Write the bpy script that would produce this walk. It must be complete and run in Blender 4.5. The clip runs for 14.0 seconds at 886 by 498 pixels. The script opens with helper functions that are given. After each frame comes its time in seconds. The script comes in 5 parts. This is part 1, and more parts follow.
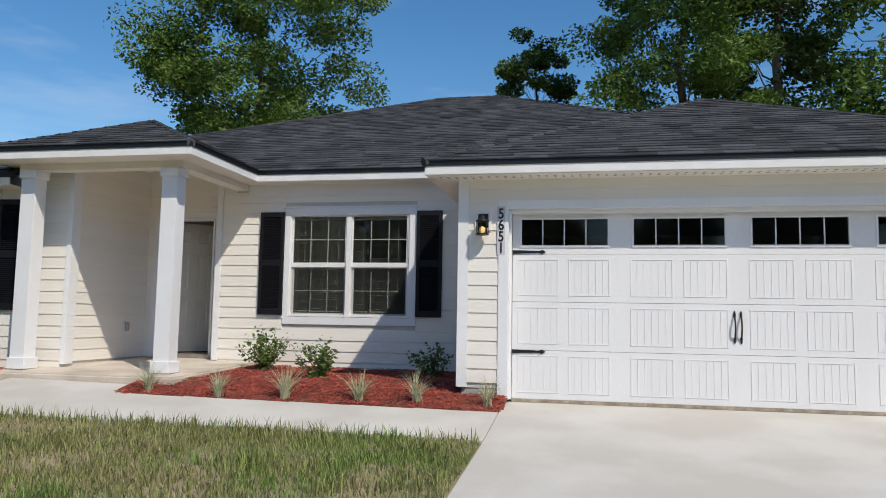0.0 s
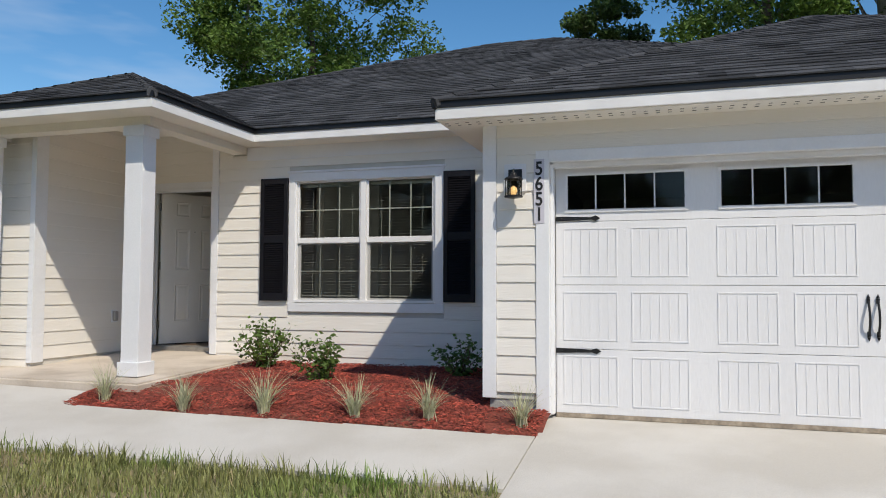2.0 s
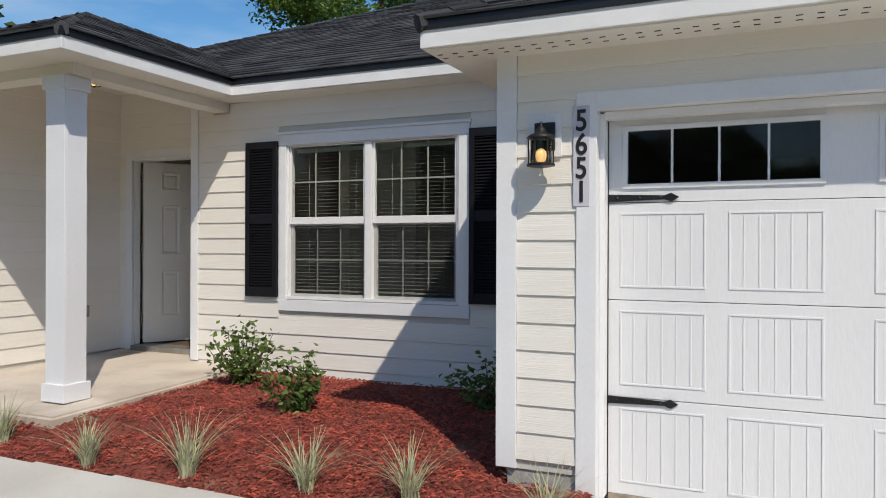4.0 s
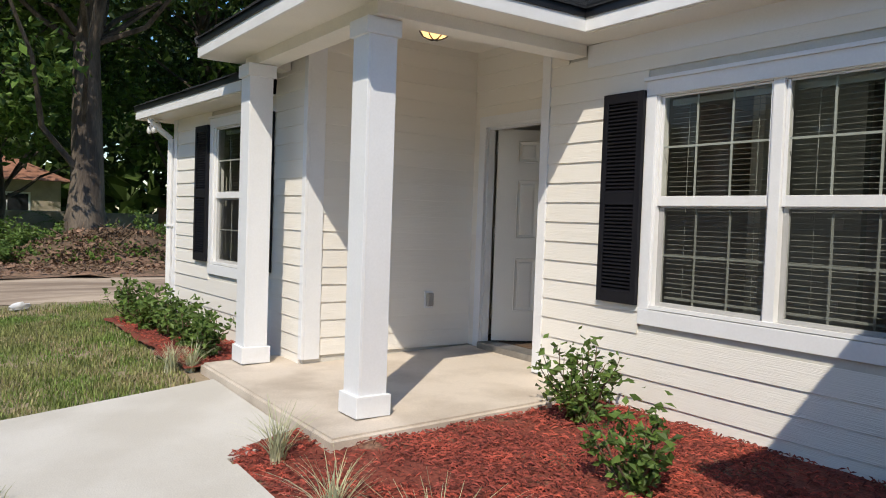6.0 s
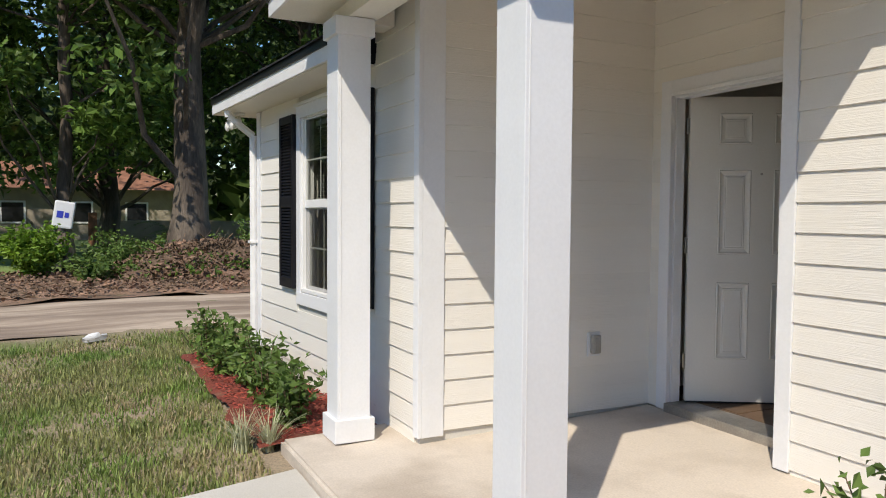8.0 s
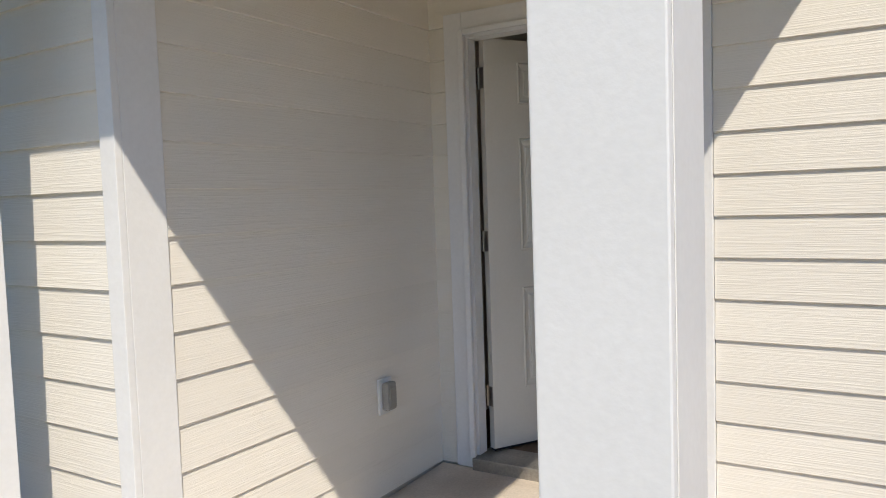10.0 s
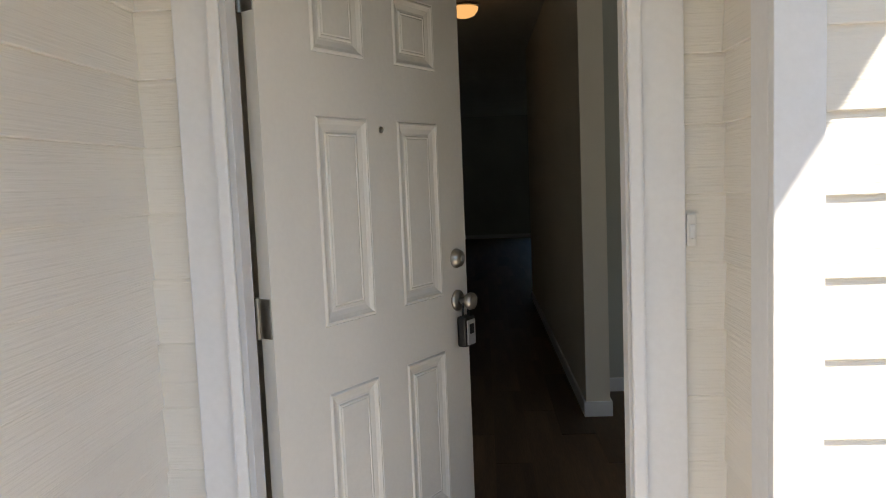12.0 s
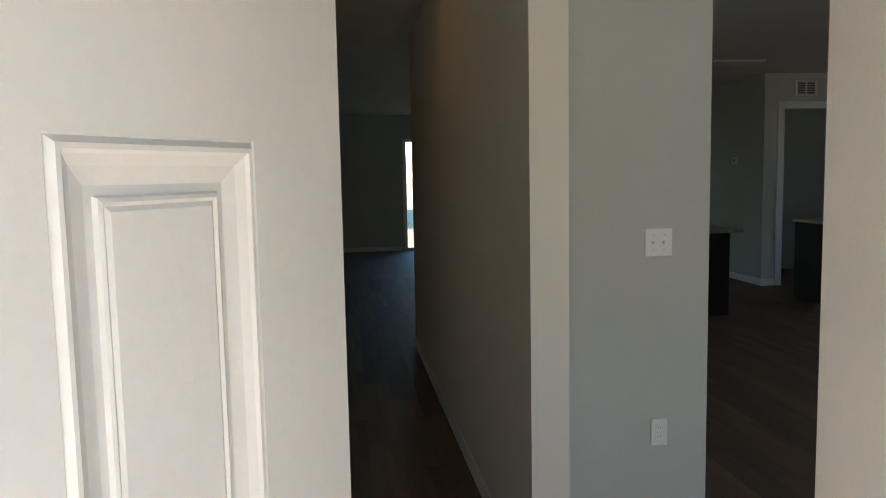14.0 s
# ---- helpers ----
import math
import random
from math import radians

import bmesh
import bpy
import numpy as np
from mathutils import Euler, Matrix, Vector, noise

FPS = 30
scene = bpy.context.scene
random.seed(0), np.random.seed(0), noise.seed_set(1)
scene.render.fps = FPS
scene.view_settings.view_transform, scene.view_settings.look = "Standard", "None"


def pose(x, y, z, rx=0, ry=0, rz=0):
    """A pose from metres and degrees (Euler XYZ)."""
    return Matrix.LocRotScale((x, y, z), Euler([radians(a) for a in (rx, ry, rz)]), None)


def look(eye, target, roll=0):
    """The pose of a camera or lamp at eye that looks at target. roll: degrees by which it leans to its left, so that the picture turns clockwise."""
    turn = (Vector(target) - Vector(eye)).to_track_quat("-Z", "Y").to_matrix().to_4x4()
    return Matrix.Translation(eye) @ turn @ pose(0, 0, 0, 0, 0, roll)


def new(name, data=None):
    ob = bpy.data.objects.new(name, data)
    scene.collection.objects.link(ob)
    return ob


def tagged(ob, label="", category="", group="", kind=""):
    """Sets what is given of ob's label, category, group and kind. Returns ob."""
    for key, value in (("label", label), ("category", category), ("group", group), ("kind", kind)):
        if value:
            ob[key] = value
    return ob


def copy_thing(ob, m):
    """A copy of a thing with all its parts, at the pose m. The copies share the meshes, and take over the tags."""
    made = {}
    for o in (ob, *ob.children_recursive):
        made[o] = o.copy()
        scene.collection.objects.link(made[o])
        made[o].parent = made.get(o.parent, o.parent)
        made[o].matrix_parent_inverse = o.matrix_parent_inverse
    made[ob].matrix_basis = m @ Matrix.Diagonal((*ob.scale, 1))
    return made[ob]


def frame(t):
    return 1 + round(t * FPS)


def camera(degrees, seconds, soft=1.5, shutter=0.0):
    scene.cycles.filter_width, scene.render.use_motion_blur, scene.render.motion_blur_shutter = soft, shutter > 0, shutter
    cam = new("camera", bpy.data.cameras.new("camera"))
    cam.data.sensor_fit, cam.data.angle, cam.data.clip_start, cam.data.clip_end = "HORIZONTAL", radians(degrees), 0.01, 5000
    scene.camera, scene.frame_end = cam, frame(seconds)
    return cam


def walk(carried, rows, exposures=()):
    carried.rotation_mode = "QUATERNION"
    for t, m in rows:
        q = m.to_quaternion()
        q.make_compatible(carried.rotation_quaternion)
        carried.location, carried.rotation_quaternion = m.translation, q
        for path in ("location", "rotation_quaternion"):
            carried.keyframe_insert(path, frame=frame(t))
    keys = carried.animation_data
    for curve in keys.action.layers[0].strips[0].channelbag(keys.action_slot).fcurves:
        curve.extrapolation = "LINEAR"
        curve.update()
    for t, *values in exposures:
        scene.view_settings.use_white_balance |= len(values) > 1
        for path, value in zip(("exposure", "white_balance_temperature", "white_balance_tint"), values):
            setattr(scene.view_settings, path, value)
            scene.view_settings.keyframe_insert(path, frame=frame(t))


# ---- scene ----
cam = camera(61.1, 14.0, 1.0)
PATH = [
    (0, (6.77, -10.151, 0.827), (6.376, -8.199, 1.014), 1.0),
    (0.5, (6.81, -9.667, 0.896), (6.327, -7.734, 1.077), 0.8),
    (1, (6.816, -9.151, 0.925), (6.278, -7.229, 1.069), 0.7),
    (1.5, (6.823, -8.612, 0.945), (6.302, -6.684, 1.051), -0.1),
    (2, (6.835, -8.105, 1.006), (6.246, -6.197, 1.111), 0.2),
    (2.2, (6.817, -7.886, 1.049), (6.201, -5.986, 1.161), 0.7),
    (4.3, (6.682, -5.598, 1.328), (5.774, -3.816, 1.304), 0.3),
    (4.5, (6.617, -5.397, 1.33), (5.623, -3.661, 1.301), 0.7),
    (5, (6.448, -4.925, 1.372), (5.22, -3.347, 1.329), 0.6),
    (5.5, (6.244, -4.435, 1.386), (4.787, -3.066, 1.316), 0.9),
    (6, (5.895, -4.079, 1.4), (4.247, -2.949, 1.321), 2.0),
    (6.5, (5.505, -3.773, 1.42), (3.768, -2.787, 1.319), 2.4),
    (7, (5.068, -3.5, 1.475), (3.281, -2.607, 1.368), 1.9),
    (7.5, (4.572, -3.399, 1.488), (2.769, -2.54, 1.388), 1.0),
    (8, (4.015, -3.282, 1.488), (2.223, -2.399, 1.398), 0.4),
    (8.5, (3.506, -3.219, 1.512), (1.783, -2.209, 1.408), 1.2),
    (9, (2.958, -3.176, 1.517), (1.451, -1.865, 1.414), 1.2),
    (9.2, (2.759, -3.133, 1.498), (1.339, -1.73, 1.378), 0.6),
    (11.3, (1.04, -2.077, 1.564), (0.683, -0.112, 1.45), -3.3),
    (11.5, (0.944, -1.912, 1.582), (0.692, 0.068, 1.454), -2.8),
    (12, (0.792, -1.413, 1.622), (0.677, 0.575, 1.437), -2.3),
    (12.5, (0.692, -0.995, 1.674), (0.677, 0.992, 1.446), -1.3),
    (13, (0.643, -0.522, 1.696), (0.838, 1.455, 1.46), -0.9),
    (13.5, (0.685, -0.063, 1.742), (0.954, 1.904, 1.5), -1.0),
    (14, (0.728, 0.341, 1.769), (0.974, 2.316, 1.572), -1.1),
]
walk(cam, [(t, look(eye, target, roll)) for t, eye, target, roll in PATH],
     exposures=[(0.0, -0.07, 7100, 10), (2.2, -0.07, 7150, 10), (4.5, -0.1, 7200, 10), (5.5, 0.03, 7250, 10), (6.5, 0.18, 7250, 10), (8.5, 0.15, 7150, 10),
                (9.0, 0.04, 7050, 10), (11.3, 0.68, 7750, 10), (12.0, 1.22, 7700, 10), (12.5, 1.72, 7700, 10), (13.0, 1.98, 7650, 10), (13.5, 2.36, 7450, 10), (14.0, 2.8, 7100, 10)])

# ---- light ----
SUN_DIR = Vector((0.96, -1.0, 1.51)).normalized()
sun_data = bpy.data.lights.new("sun", "SUN")
sun_data.energy, sun_data.angle, sun_data.color = 3.65, radians(0.53), (1.0, 0.96, 0.89)
sun = new("sun", sun_data)
sun.matrix_basis = look(SUN_DIR * 40, (0, 0, 0))

world = bpy.data.worlds.new("sky")
scene.world = world
world.use_nodes = True
wn, wl = world.node_tree.nodes, world.node_tree.links
wn.clear()
w_out, w_bg = wn.new("ShaderNodeOutputWorld"), wn.new("ShaderNodeBackground")
w_sky = wn.new("ShaderNodeTexSky")
w_sky.sky_type, w_sky.sun_disc = "NISHITA", False
w_sky.sun_elevation = math.asin(SUN_DIR.z)
w_sky.sun_rotation = math.atan2(SUN_DIR.x, SUN_DIR.y)
w_sky.air_density, w_sky.dust_density, w_sky.ozone_density = 1.0, 0.4, 3.0
w_co, w_map, w_noise, w_ramp, w_mix = (wn.new("ShaderNodeTexCoord"), wn.new("ShaderNodeMapping"), wn.new("ShaderNodeTexNoise"),
                                       wn.new("ShaderNodeValToRGB"), wn.new("ShaderNodeMix"))
w_map.inputs["Scale"].default_value = (2.0, 2.0, 9.0)
w_noise.inputs["Scale"].default_value, w_noise.inputs["Detail"].default_value = 1.1, 5
w_ramp.color_ramp.elements[0].position, w_ramp.color_ramp.elements[1].position = 0.52, 0.86
w_ramp.color_ramp.elements[1].color = (0.6, 0.6, 0.6, 1)
w_mix.data_type = "RGBA"
w_mix.inputs["B"].default_value = (6.0, 6.4, 7.0, 1)
wl.new(w_co.outputs["Generated"], w_map.inputs["Vector"])
wl.new(w_map.outputs["Vector"], w_noise.inputs["Vector"])
wl.new(w_noise.outputs["Fac"], w_ramp.inputs["Fac"])
wl.new(w_ramp.outputs["Color"], w_mix.inputs["Factor"])
w_hsv = wn.new("ShaderNodeHueSaturation")
w_hsv.inputs["Saturation"].default_value = 1.3
wl.new(w_sky.outputs["Color"], w_hsv.inputs["Color"])
wl.new(w_hsv.outputs["Color"], w_mix.inputs["A"])
wl.new(w_mix.outputs["Result"], w_bg.inputs["Color"])
wl.new(w_bg.outputs["Background"], w_out.inputs["Surface"])
w_bg.inputs["Strength"].default_value = 0.15


# skylight entering at the front window
ld = bpy.data.lights.new("window_daylight", "AREA")
ld.shape, ld.size, ld.size_y, ld.energy, ld.color = "RECTANGLE", 1.6, 1.35, 2.7, (0.92, 0.97, 1.0)
new("window_daylight", ld).matrix_basis = look((3.36, 0.20, 1.57), (3.36, 3.0, 1.3))

# ---- materials ----
def material(name, color, rough=0.6, var=0.08, scale=3.0, bump=0.1, fine=80.0, metal=0.0, island=0.0, random_ob=0.0,
             second=None, patch=1.2, stretch=(1, 1, 1), spec=0.5, contrast=(0.42, 0.62)):
    """A surface with a base colour, broad stains, fine grain and relief."""
    m = bpy.data.materials.new(name)
    m.use_nodes = True
    n, l = m.node_tree.nodes, m.node_tree.links
    b = n["Principled BSDF"]
    b.inputs["Roughness"].default_value, b.inputs["Metallic"].default_value = rough, metal
    b.inputs["Specular IOR Level"].default_value = spec
    co, mp = n.new("ShaderNodeTexCoord"), n.new("ShaderNodeMapping")
    mp.inputs["Scale"].default_value = stretch
    l.new(co.outputs["Object"], mp.inputs["Vector"])
    broad, grain = n.new("ShaderNodeTexNoise"), n.new("ShaderNodeTexNoise")
    broad.inputs["Scale"].default_value, broad.inputs["Detail"].default_value = scale, 6
    grain.inputs["Scale"].default_value, grain.inputs["Detail"].default_value = fine, 4
    for t in (broad, grain):
        l.new(mp.outputs["Vector"], t.inputs["Vector"])
    ramp = n.new("ShaderNodeValToRGB")
    ramp.color_ramp.elements[0].position, ramp.color_ramp.elements[1].position = contrast
    two = second or tuple(c * (1 - 2 * var) for c in color)
    ramp.color_ramp.elements[0].color, ramp.color_ramp.elements[1].color = (*two, 1), (*color, 1)
    l.new(broad.outputs["Fac"], ramp.inputs["Fac"])
    hsv = n.new("ShaderNodeHueSaturation")
    l.new(ramp.outputs["Color"], hsv.inputs["Color"])
    val = n.new("ShaderNodeMapRange")
    val.inputs["From Min"].default_value, val.inputs["From Max"].default_value = 0.25, 0.75
    val.inputs["To Min"].default_value, val.inputs["To Max"].default_value = 1 - var * patch, 1 + var * patch
    l.new(grain.outputs["Fac"], val.inputs["Value"])
    out = val.outputs["Result"]
    for amount, node, socket in ((island, "ShaderNodeNewGeometry", "Random Per Island"), (random_ob, "ShaderNodeObjectInfo", "Random")):
        if amount:
            src, mr, mul = n.new(node), n.new("ShaderNodeMapRange"), n.new("ShaderNodeMath")
            mr.inputs["To Min"].default_value, mr.inputs["To Max"].default_value = 1 - amount, 1 + amount
            mul.operation = "MULTIPLY"
            l.new(src.outputs[socket], mr.inputs["Value"])
            l.new(mr.outputs["Result"], mul.inputs[0])
            l.new(out, mul.inputs[1])
            out = mul.outputs["Value"]
    l.new(out, hsv.inputs["Value"])
    l.new(hsv.outputs["Color"], b.inputs["Base Color"])
    if bump:
        bp = n.new("ShaderNodeBump")
        bp.inputs["Strength"].default_value, bp.inputs["Distance"].default_value = bump, 0.01
        l.new(grain.outputs["Fac"], bp.inputs["Height"])
        l.new(bp.outputs["Normal"], b.inputs["Normal"])
    return m


def leaf_material(name, color, second, island=0.45, scale=0.6):
    m = material(name, color, 0.5, 0.1, scale, 0, 20, island=island, second=second, spec=0.35)
    n, l = m.node_tree.nodes, m.node_tree.links
    b, out = n["Principled BSDF"], n["Material Output"]
    tr, mx = n.new("ShaderNodeBsdfTranslucent"), n.new("ShaderNodeMixShader")
    l.new(b.inputs["Base Color"].links[0].from_socket, tr.inputs["Color"])
    mx.inputs["Fac"].default_value = 0.35
    l.new(b.outputs["BSDF"], mx.inputs[1])
    l.new(tr.outputs["BSDF"], mx.inputs[2])
    l.new(mx.outputs["Shader"], out.inputs["Surface"])
    return m


def glass_material(name, tint=(0.92, 0.95, 0.94)):
    m = bpy.data.materials.new(name)
    m.use_nodes = True
    n, l = m.node_tree.nodes, m.node_tree.links
    n.remove(n["Principled BSDF"])
    tr, gl, fr, mx = n.new("ShaderNodeBsdfTransparent"), n.new("ShaderNodeBsdfGlossy"), n.new("ShaderNodeFresnel"), n.new("ShaderNodeMixShader")
    tr.inputs["Color"].default_value = (*tint, 1)
    gl.inputs["Roughness"].default_value = 0.015
    fr.inputs["IOR"].default_value = 1.42
    l.new(fr.outputs["Fac"], mx.inputs["Fac"])
    l.new(tr.outputs["BSDF"], mx.inputs[1])
    l.new(gl.outputs["BSDF"], mx.inputs[2])
    l.new(mx.outputs["Shader"], n["Material Output"].inputs["Surface"])
    return m


def screen_material(name):
    """A fine dark mesh, half see-through."""
    m = bpy.data.materials.new(name)
    m.use_nodes = True
    n, l = m.node_tree.nodes, m.node_tree.links
    n.remove(n["Principled BSDF"])
    tr, df, mx = n.new("ShaderNodeBsdfTransparent"), n.new("ShaderNodeBsdfDiffuse"), n.new("ShaderNodeMixShader")
    df.inputs["Color"].default_value = (0.035, 0.037, 0.038, 1)
    mx.inputs["Fac"].default_value = 0.42
    l.new(tr.outputs["BSDF"], mx.inputs[1])
    l.new(df.outputs["BSDF"], mx.inputs[2])
    l.new(mx.outputs["Shader"], n["Material Output"].inputs["Surface"])
    return m


def glow_material(name, color, strength):
    m = bpy.data.materials.new(name)
    m.use_nodes = True
    b = m.node_tree.nodes["Principled BSDF"]
    b.inputs["Base Color"].default_value = (*color, 1)
    b.inputs["Emission Color"].default_value = (*color, 1)
    b.inputs["Emission Strength"].default_value = strength
    return m


SIDING = material("siding_paint", (0.81, 0.78, 0.725), 0.55, 0.008, 1.2, 0.3, 44, random_ob=0.03, stretch=(0.10, 1, 5))
BACKING = material("wall_sheathing", (0.62, 0.60, 0.55), 0.8, 0.05)
TRIM = material("white_trim_paint", (0.80, 0.81, 0.83), 0.45, 0.02, 2, 0.06, 60)
FASCIA = material("white_fascia_metal", (0.80, 0.80, 0.80), 0.4, 0.03, 5, 0.15, 14, stretch=(0.5, 0.5, 1))
SOFFIT = material("soffit_vinyl", (0.83, 0.795, 0.725), 0.55, 0.03, 2, 0.05)
DRIP = material("black_drip_edge", (0.012, 0.012, 0.014), 0.4, 0.1)
SHINGLE = material("asphalt_shingle", (0.075, 0.078, 0.085), 0.95, 0.16, 2.2, 0.9, 180, island=0.42, spec=0.2)
SHUTTER = material("black_shutter", (0.009, 0.009, 0.013), 0.5, 0.1, 4, 0.08, 90, spec=0.25)
VINYL = material("white_vinyl", (0.82, 0.82, 0.82), 0.35, 0.02, 4, 0.02)
GLASS = glass_material("window_glass", (0.80, 0.84, 0.82))
SCREEN = screen_material("insect_screen")
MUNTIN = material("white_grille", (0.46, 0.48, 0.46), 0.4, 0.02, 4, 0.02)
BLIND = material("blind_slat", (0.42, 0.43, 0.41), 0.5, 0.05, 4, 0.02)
GARAGE = material("garage_door_paint", (0.79, 0.795, 0.81), 0.42, 0.02, 1.5, 0.12, 70, stretch=(1, 1, 0.2))
SEAL = material("tan_weather_strip", (0.42, 0.35, 0.27), 0.8, 0.2, 6, 0.3, 40)
IRON = material("black_iron", (0.022, 0.022, 0.024), 0.45, 0.15, 8, 0.25, 60, metal=0.3)
CONCRETE = material("walk_concrete", (0.60, 0.575, 0.53), 0.9, 0.06, 1.1, 0.25, 110, second=(0.52, 0.49, 0.44))
PORCH = material("porch_concrete", (0.62, 0.545, 0.465), 0.85, 0.08, 2.0, 0.2, 90, second=(0.46, 0.39, 0.32), contrast=(0.36, 0.6))
FOOTING = material("grey_footing", (0.44, 0.42, 0.40), 0.9, 0.12, 6, 0.5, 60)
MULCH_BED = material("red_mulch", (0.20, 0.045, 0.028), 0.95, 0.4, 2.2, 1.0, 45, second=(0.23, 0.125, 0.08), contrast=(0.33, 0.43))
MULCH = material("mulch_chip", (0.35, 0.066, 0.042), 0.85, 0.2, 5, 0.3, 60, island=0.65, second=(0.22, 0.045, 0.032))
LAWN = material("lawn_soil", (0.19, 0.19, 0.08), 0.95, 0.25, 0.9, 1.0, 60, second=(0.32, 0.25, 0.17))
GRASS = leaf_material("grass_blade", (0.19, 0.285, 0.07), (0.29, 0.30, 0.12), 0.5, 1.1)
STRAW = leaf_material("dry_grass_blade", (0.50, 0.42, 0.25), (0.36, 0.30, 0.17), 0.4, 2.0)
FAR_GRASS = material("far_lawn", (0.20, 0.28, 0.08), 0.95, 0.15, 0.4, 0.5, 20, second=(0.14, 0.20, 0.06))
SAND = material("sand_track", (0.50, 0.40, 0.31), 0.95, 0.12, 0.9, 0.8, 14, second=(0.27, 0.20, 0.15), stretch=(2.0, 0.35, 1))
LITTER = material("forest_litter", (0.27, 0.165, 0.115), 0.95, 0.35, 2, 1.0, 25, second=(0.15, 0.10, 0.065), island=0.4)
ASPHALT = material("asphalt", (0.06, 0.06, 0.065), 0.9, 0.1, 2, 0.4, 120)
BARK = material("bark", (0.15, 0.12, 0.095), 0.95, 0.3, 1.6, 1.0, 14, second=(0.07, 0.055, 0.045), stretch=(2, 2, 0.35))
STEM = material("pale_stem", (0.40, 0.36, 0.31), 0.95, 0.2, 1.2, 0.7, 18, second=(0.20, 0.17, 0.14), stretch=(2, 2, 0.4))
PALE_BARK = material("pale_bark", (0.24, 0.19, 0.15), 0.95, 0.3, 1.2, 0.9, 18, second=(0.09, 0.07, 0.055), stretch=(2, 2, 0.4))
LEAF = leaf_material("oak_leaf", (0.135, 0.225, 0.045), (0.085, 0.155, 0.03))
LEAF_DARK = leaf_material("dark_leaf", (0.095, 0.15, 0.038), (0.05, 0.085, 0.024))
NEEDLE = leaf_material("pine_needle", (0.095, 0.155, 0.035), (0.055, 0.10, 0.026))
SHRUB = leaf_material("shrub_leaf", (0.21, 0.31, 0.075), (0.095, 0.165, 0.04))
LIME = leaf_material("lime_leaf", (0.20, 0.33, 0.035), (0.14, 0.25, 0.03))
STRIPED = leaf_material("striped_grass_leaf", (0.80, 0.78, 0.62), (0.46, 0.48, 0.29), 0.35)
TWIG = material("twig", (0.20, 0.13, 0.08), 0.9, 0.25, 8, 0.3, island=0.4)
DOOR = material("door_paint", (0.78, 0.76, 0.72), 0.42, 0.015, 2, 0.05, 60)
NICKEL = material("satin_nickel", (0.50, 0.48, 0.45), 0.32, 0.06, 8, 0.05, metal=1.0)
BLACK = material("black_plastic", (0.015, 0.015, 0.017), 0.5, 0.1)
SILVER = material("silver_face", (0.55, 0.56, 0.58), 0.4, 0.05, metal=0.4)
PLATE = material("white_plastic", (0.78, 0.77, 0.74), 0.4, 0.02)
GREY_BOX = material("grey_plastic", (0.36, 0.35, 0.33), 0.45, 0.06)
WALL_IN = material("interior_grey_paint", (0.53, 0.545, 0.515), 0.7, 0.02, 1.5, 0.15, 120)
WALL_WARM = material("interior_light_paint", (0.80, 0.76, 0.69), 0.65, 0.015, 1.5, 0.05, 160)
CEILING = material("ceiling_paint", (0.72, 0.71, 0.68), 0.85, 0.02, 2, 0.3, 70)
PLANK_IN = material("vinyl_plank", (0.15, 0.095, 0.06), 0.62, 0.15, 2, 0.15, 30, random_ob=0.25, second=(0.11, 0.07, 0.045), stretch=(5, 0.4, 1))
CABINET = material("dark_cabinet", (0.016, 0.012, 0.010), 0.6, 0.1, spec=0.2)
COUNTER = material("stone_counter", (0.30, 0.25, 0.20), 0.3, 0.2, 20, 0.05)
ALUMINIUM = material("sill_aluminium", (0.48, 0.46, 0.43), 0.45, 0.12, 6, 0.15, metal=0.8)
AMBER = glow_material("warm_lamp_glass", (1.0, 0.62, 0.27), 1.6)
BULB = glow_material("warm_bulb", (1.0, 0.60, 0.25), 0.75)
SIGN_WHITE = material("sign_white", (0.75, 0.76, 0.78), 0.5, 0.05)
SIGN_BLUE = material("sign_blue", (0.03, 0.05, 0.45), 0.5, 0.05)
CLAY_ROOF = material("clay_roof", (0.34, 0.16, 0.10), 0.9, 0.15, 3, 0.4, 20)
STUCCO = material("tan_stucco", (0.42, 0.36, 0.29), 0.9, 0.08, 2, 0.3)
DARK_PANE = material("dark_pane", (0.02, 0.022, 0.025), 0.15, 0.1)
FOREST = material("far_wood_floor", (0.03, 0.035, 0.02), 0.95, 0.3, 0.6, 0.5, 10)


# ---- mesh helpers ----
def box(bm, x0, x1, y0, y1, z0, z1, bevel=0.0, m=None):
    mat = Matrix.Translation(((x0 + x1) / 2, (y0 + y1) / 2, (z0 + z1) / 2)) @ Matrix.Diagonal((x1 - x0, y1 - y0, z1 - z0, 1))
    vs = bmesh.ops.create_cube(bm, size=1, matrix=(m @ mat) if m else mat)["verts"]
    if bevel:
        es = list({e for v in vs for e in v.link_edges})
        bmesh.ops.bevel(bm, geom=es, offset=bevel, segments=2, affect="EDGES", profile=0.6)
    return bm


def tube(bm, p, q, r0, r1, seg=8, caps=True):
    p, q = Vector(p), Vector(q)
    d = q - p
    m = Matrix.Translation((p + q) / 2) @ d.to_track_quat("Z", "Y").to_matrix().to_4x4()
    bmesh.ops.create_cone(bm, cap_ends=caps, segments=seg, radius1=r0, radius2=r1, depth=d.length, matrix=m)
    return bm


def ball(bm, c, r, scale=(1, 1, 1), u=12, v=8):
    bmesh.ops.create_uvsphere(bm, u_segments=u, v_segments=v, radius=r, matrix=Matrix.Translation(c) @ Matrix.Diagonal((*scale, 1)))
    return bm


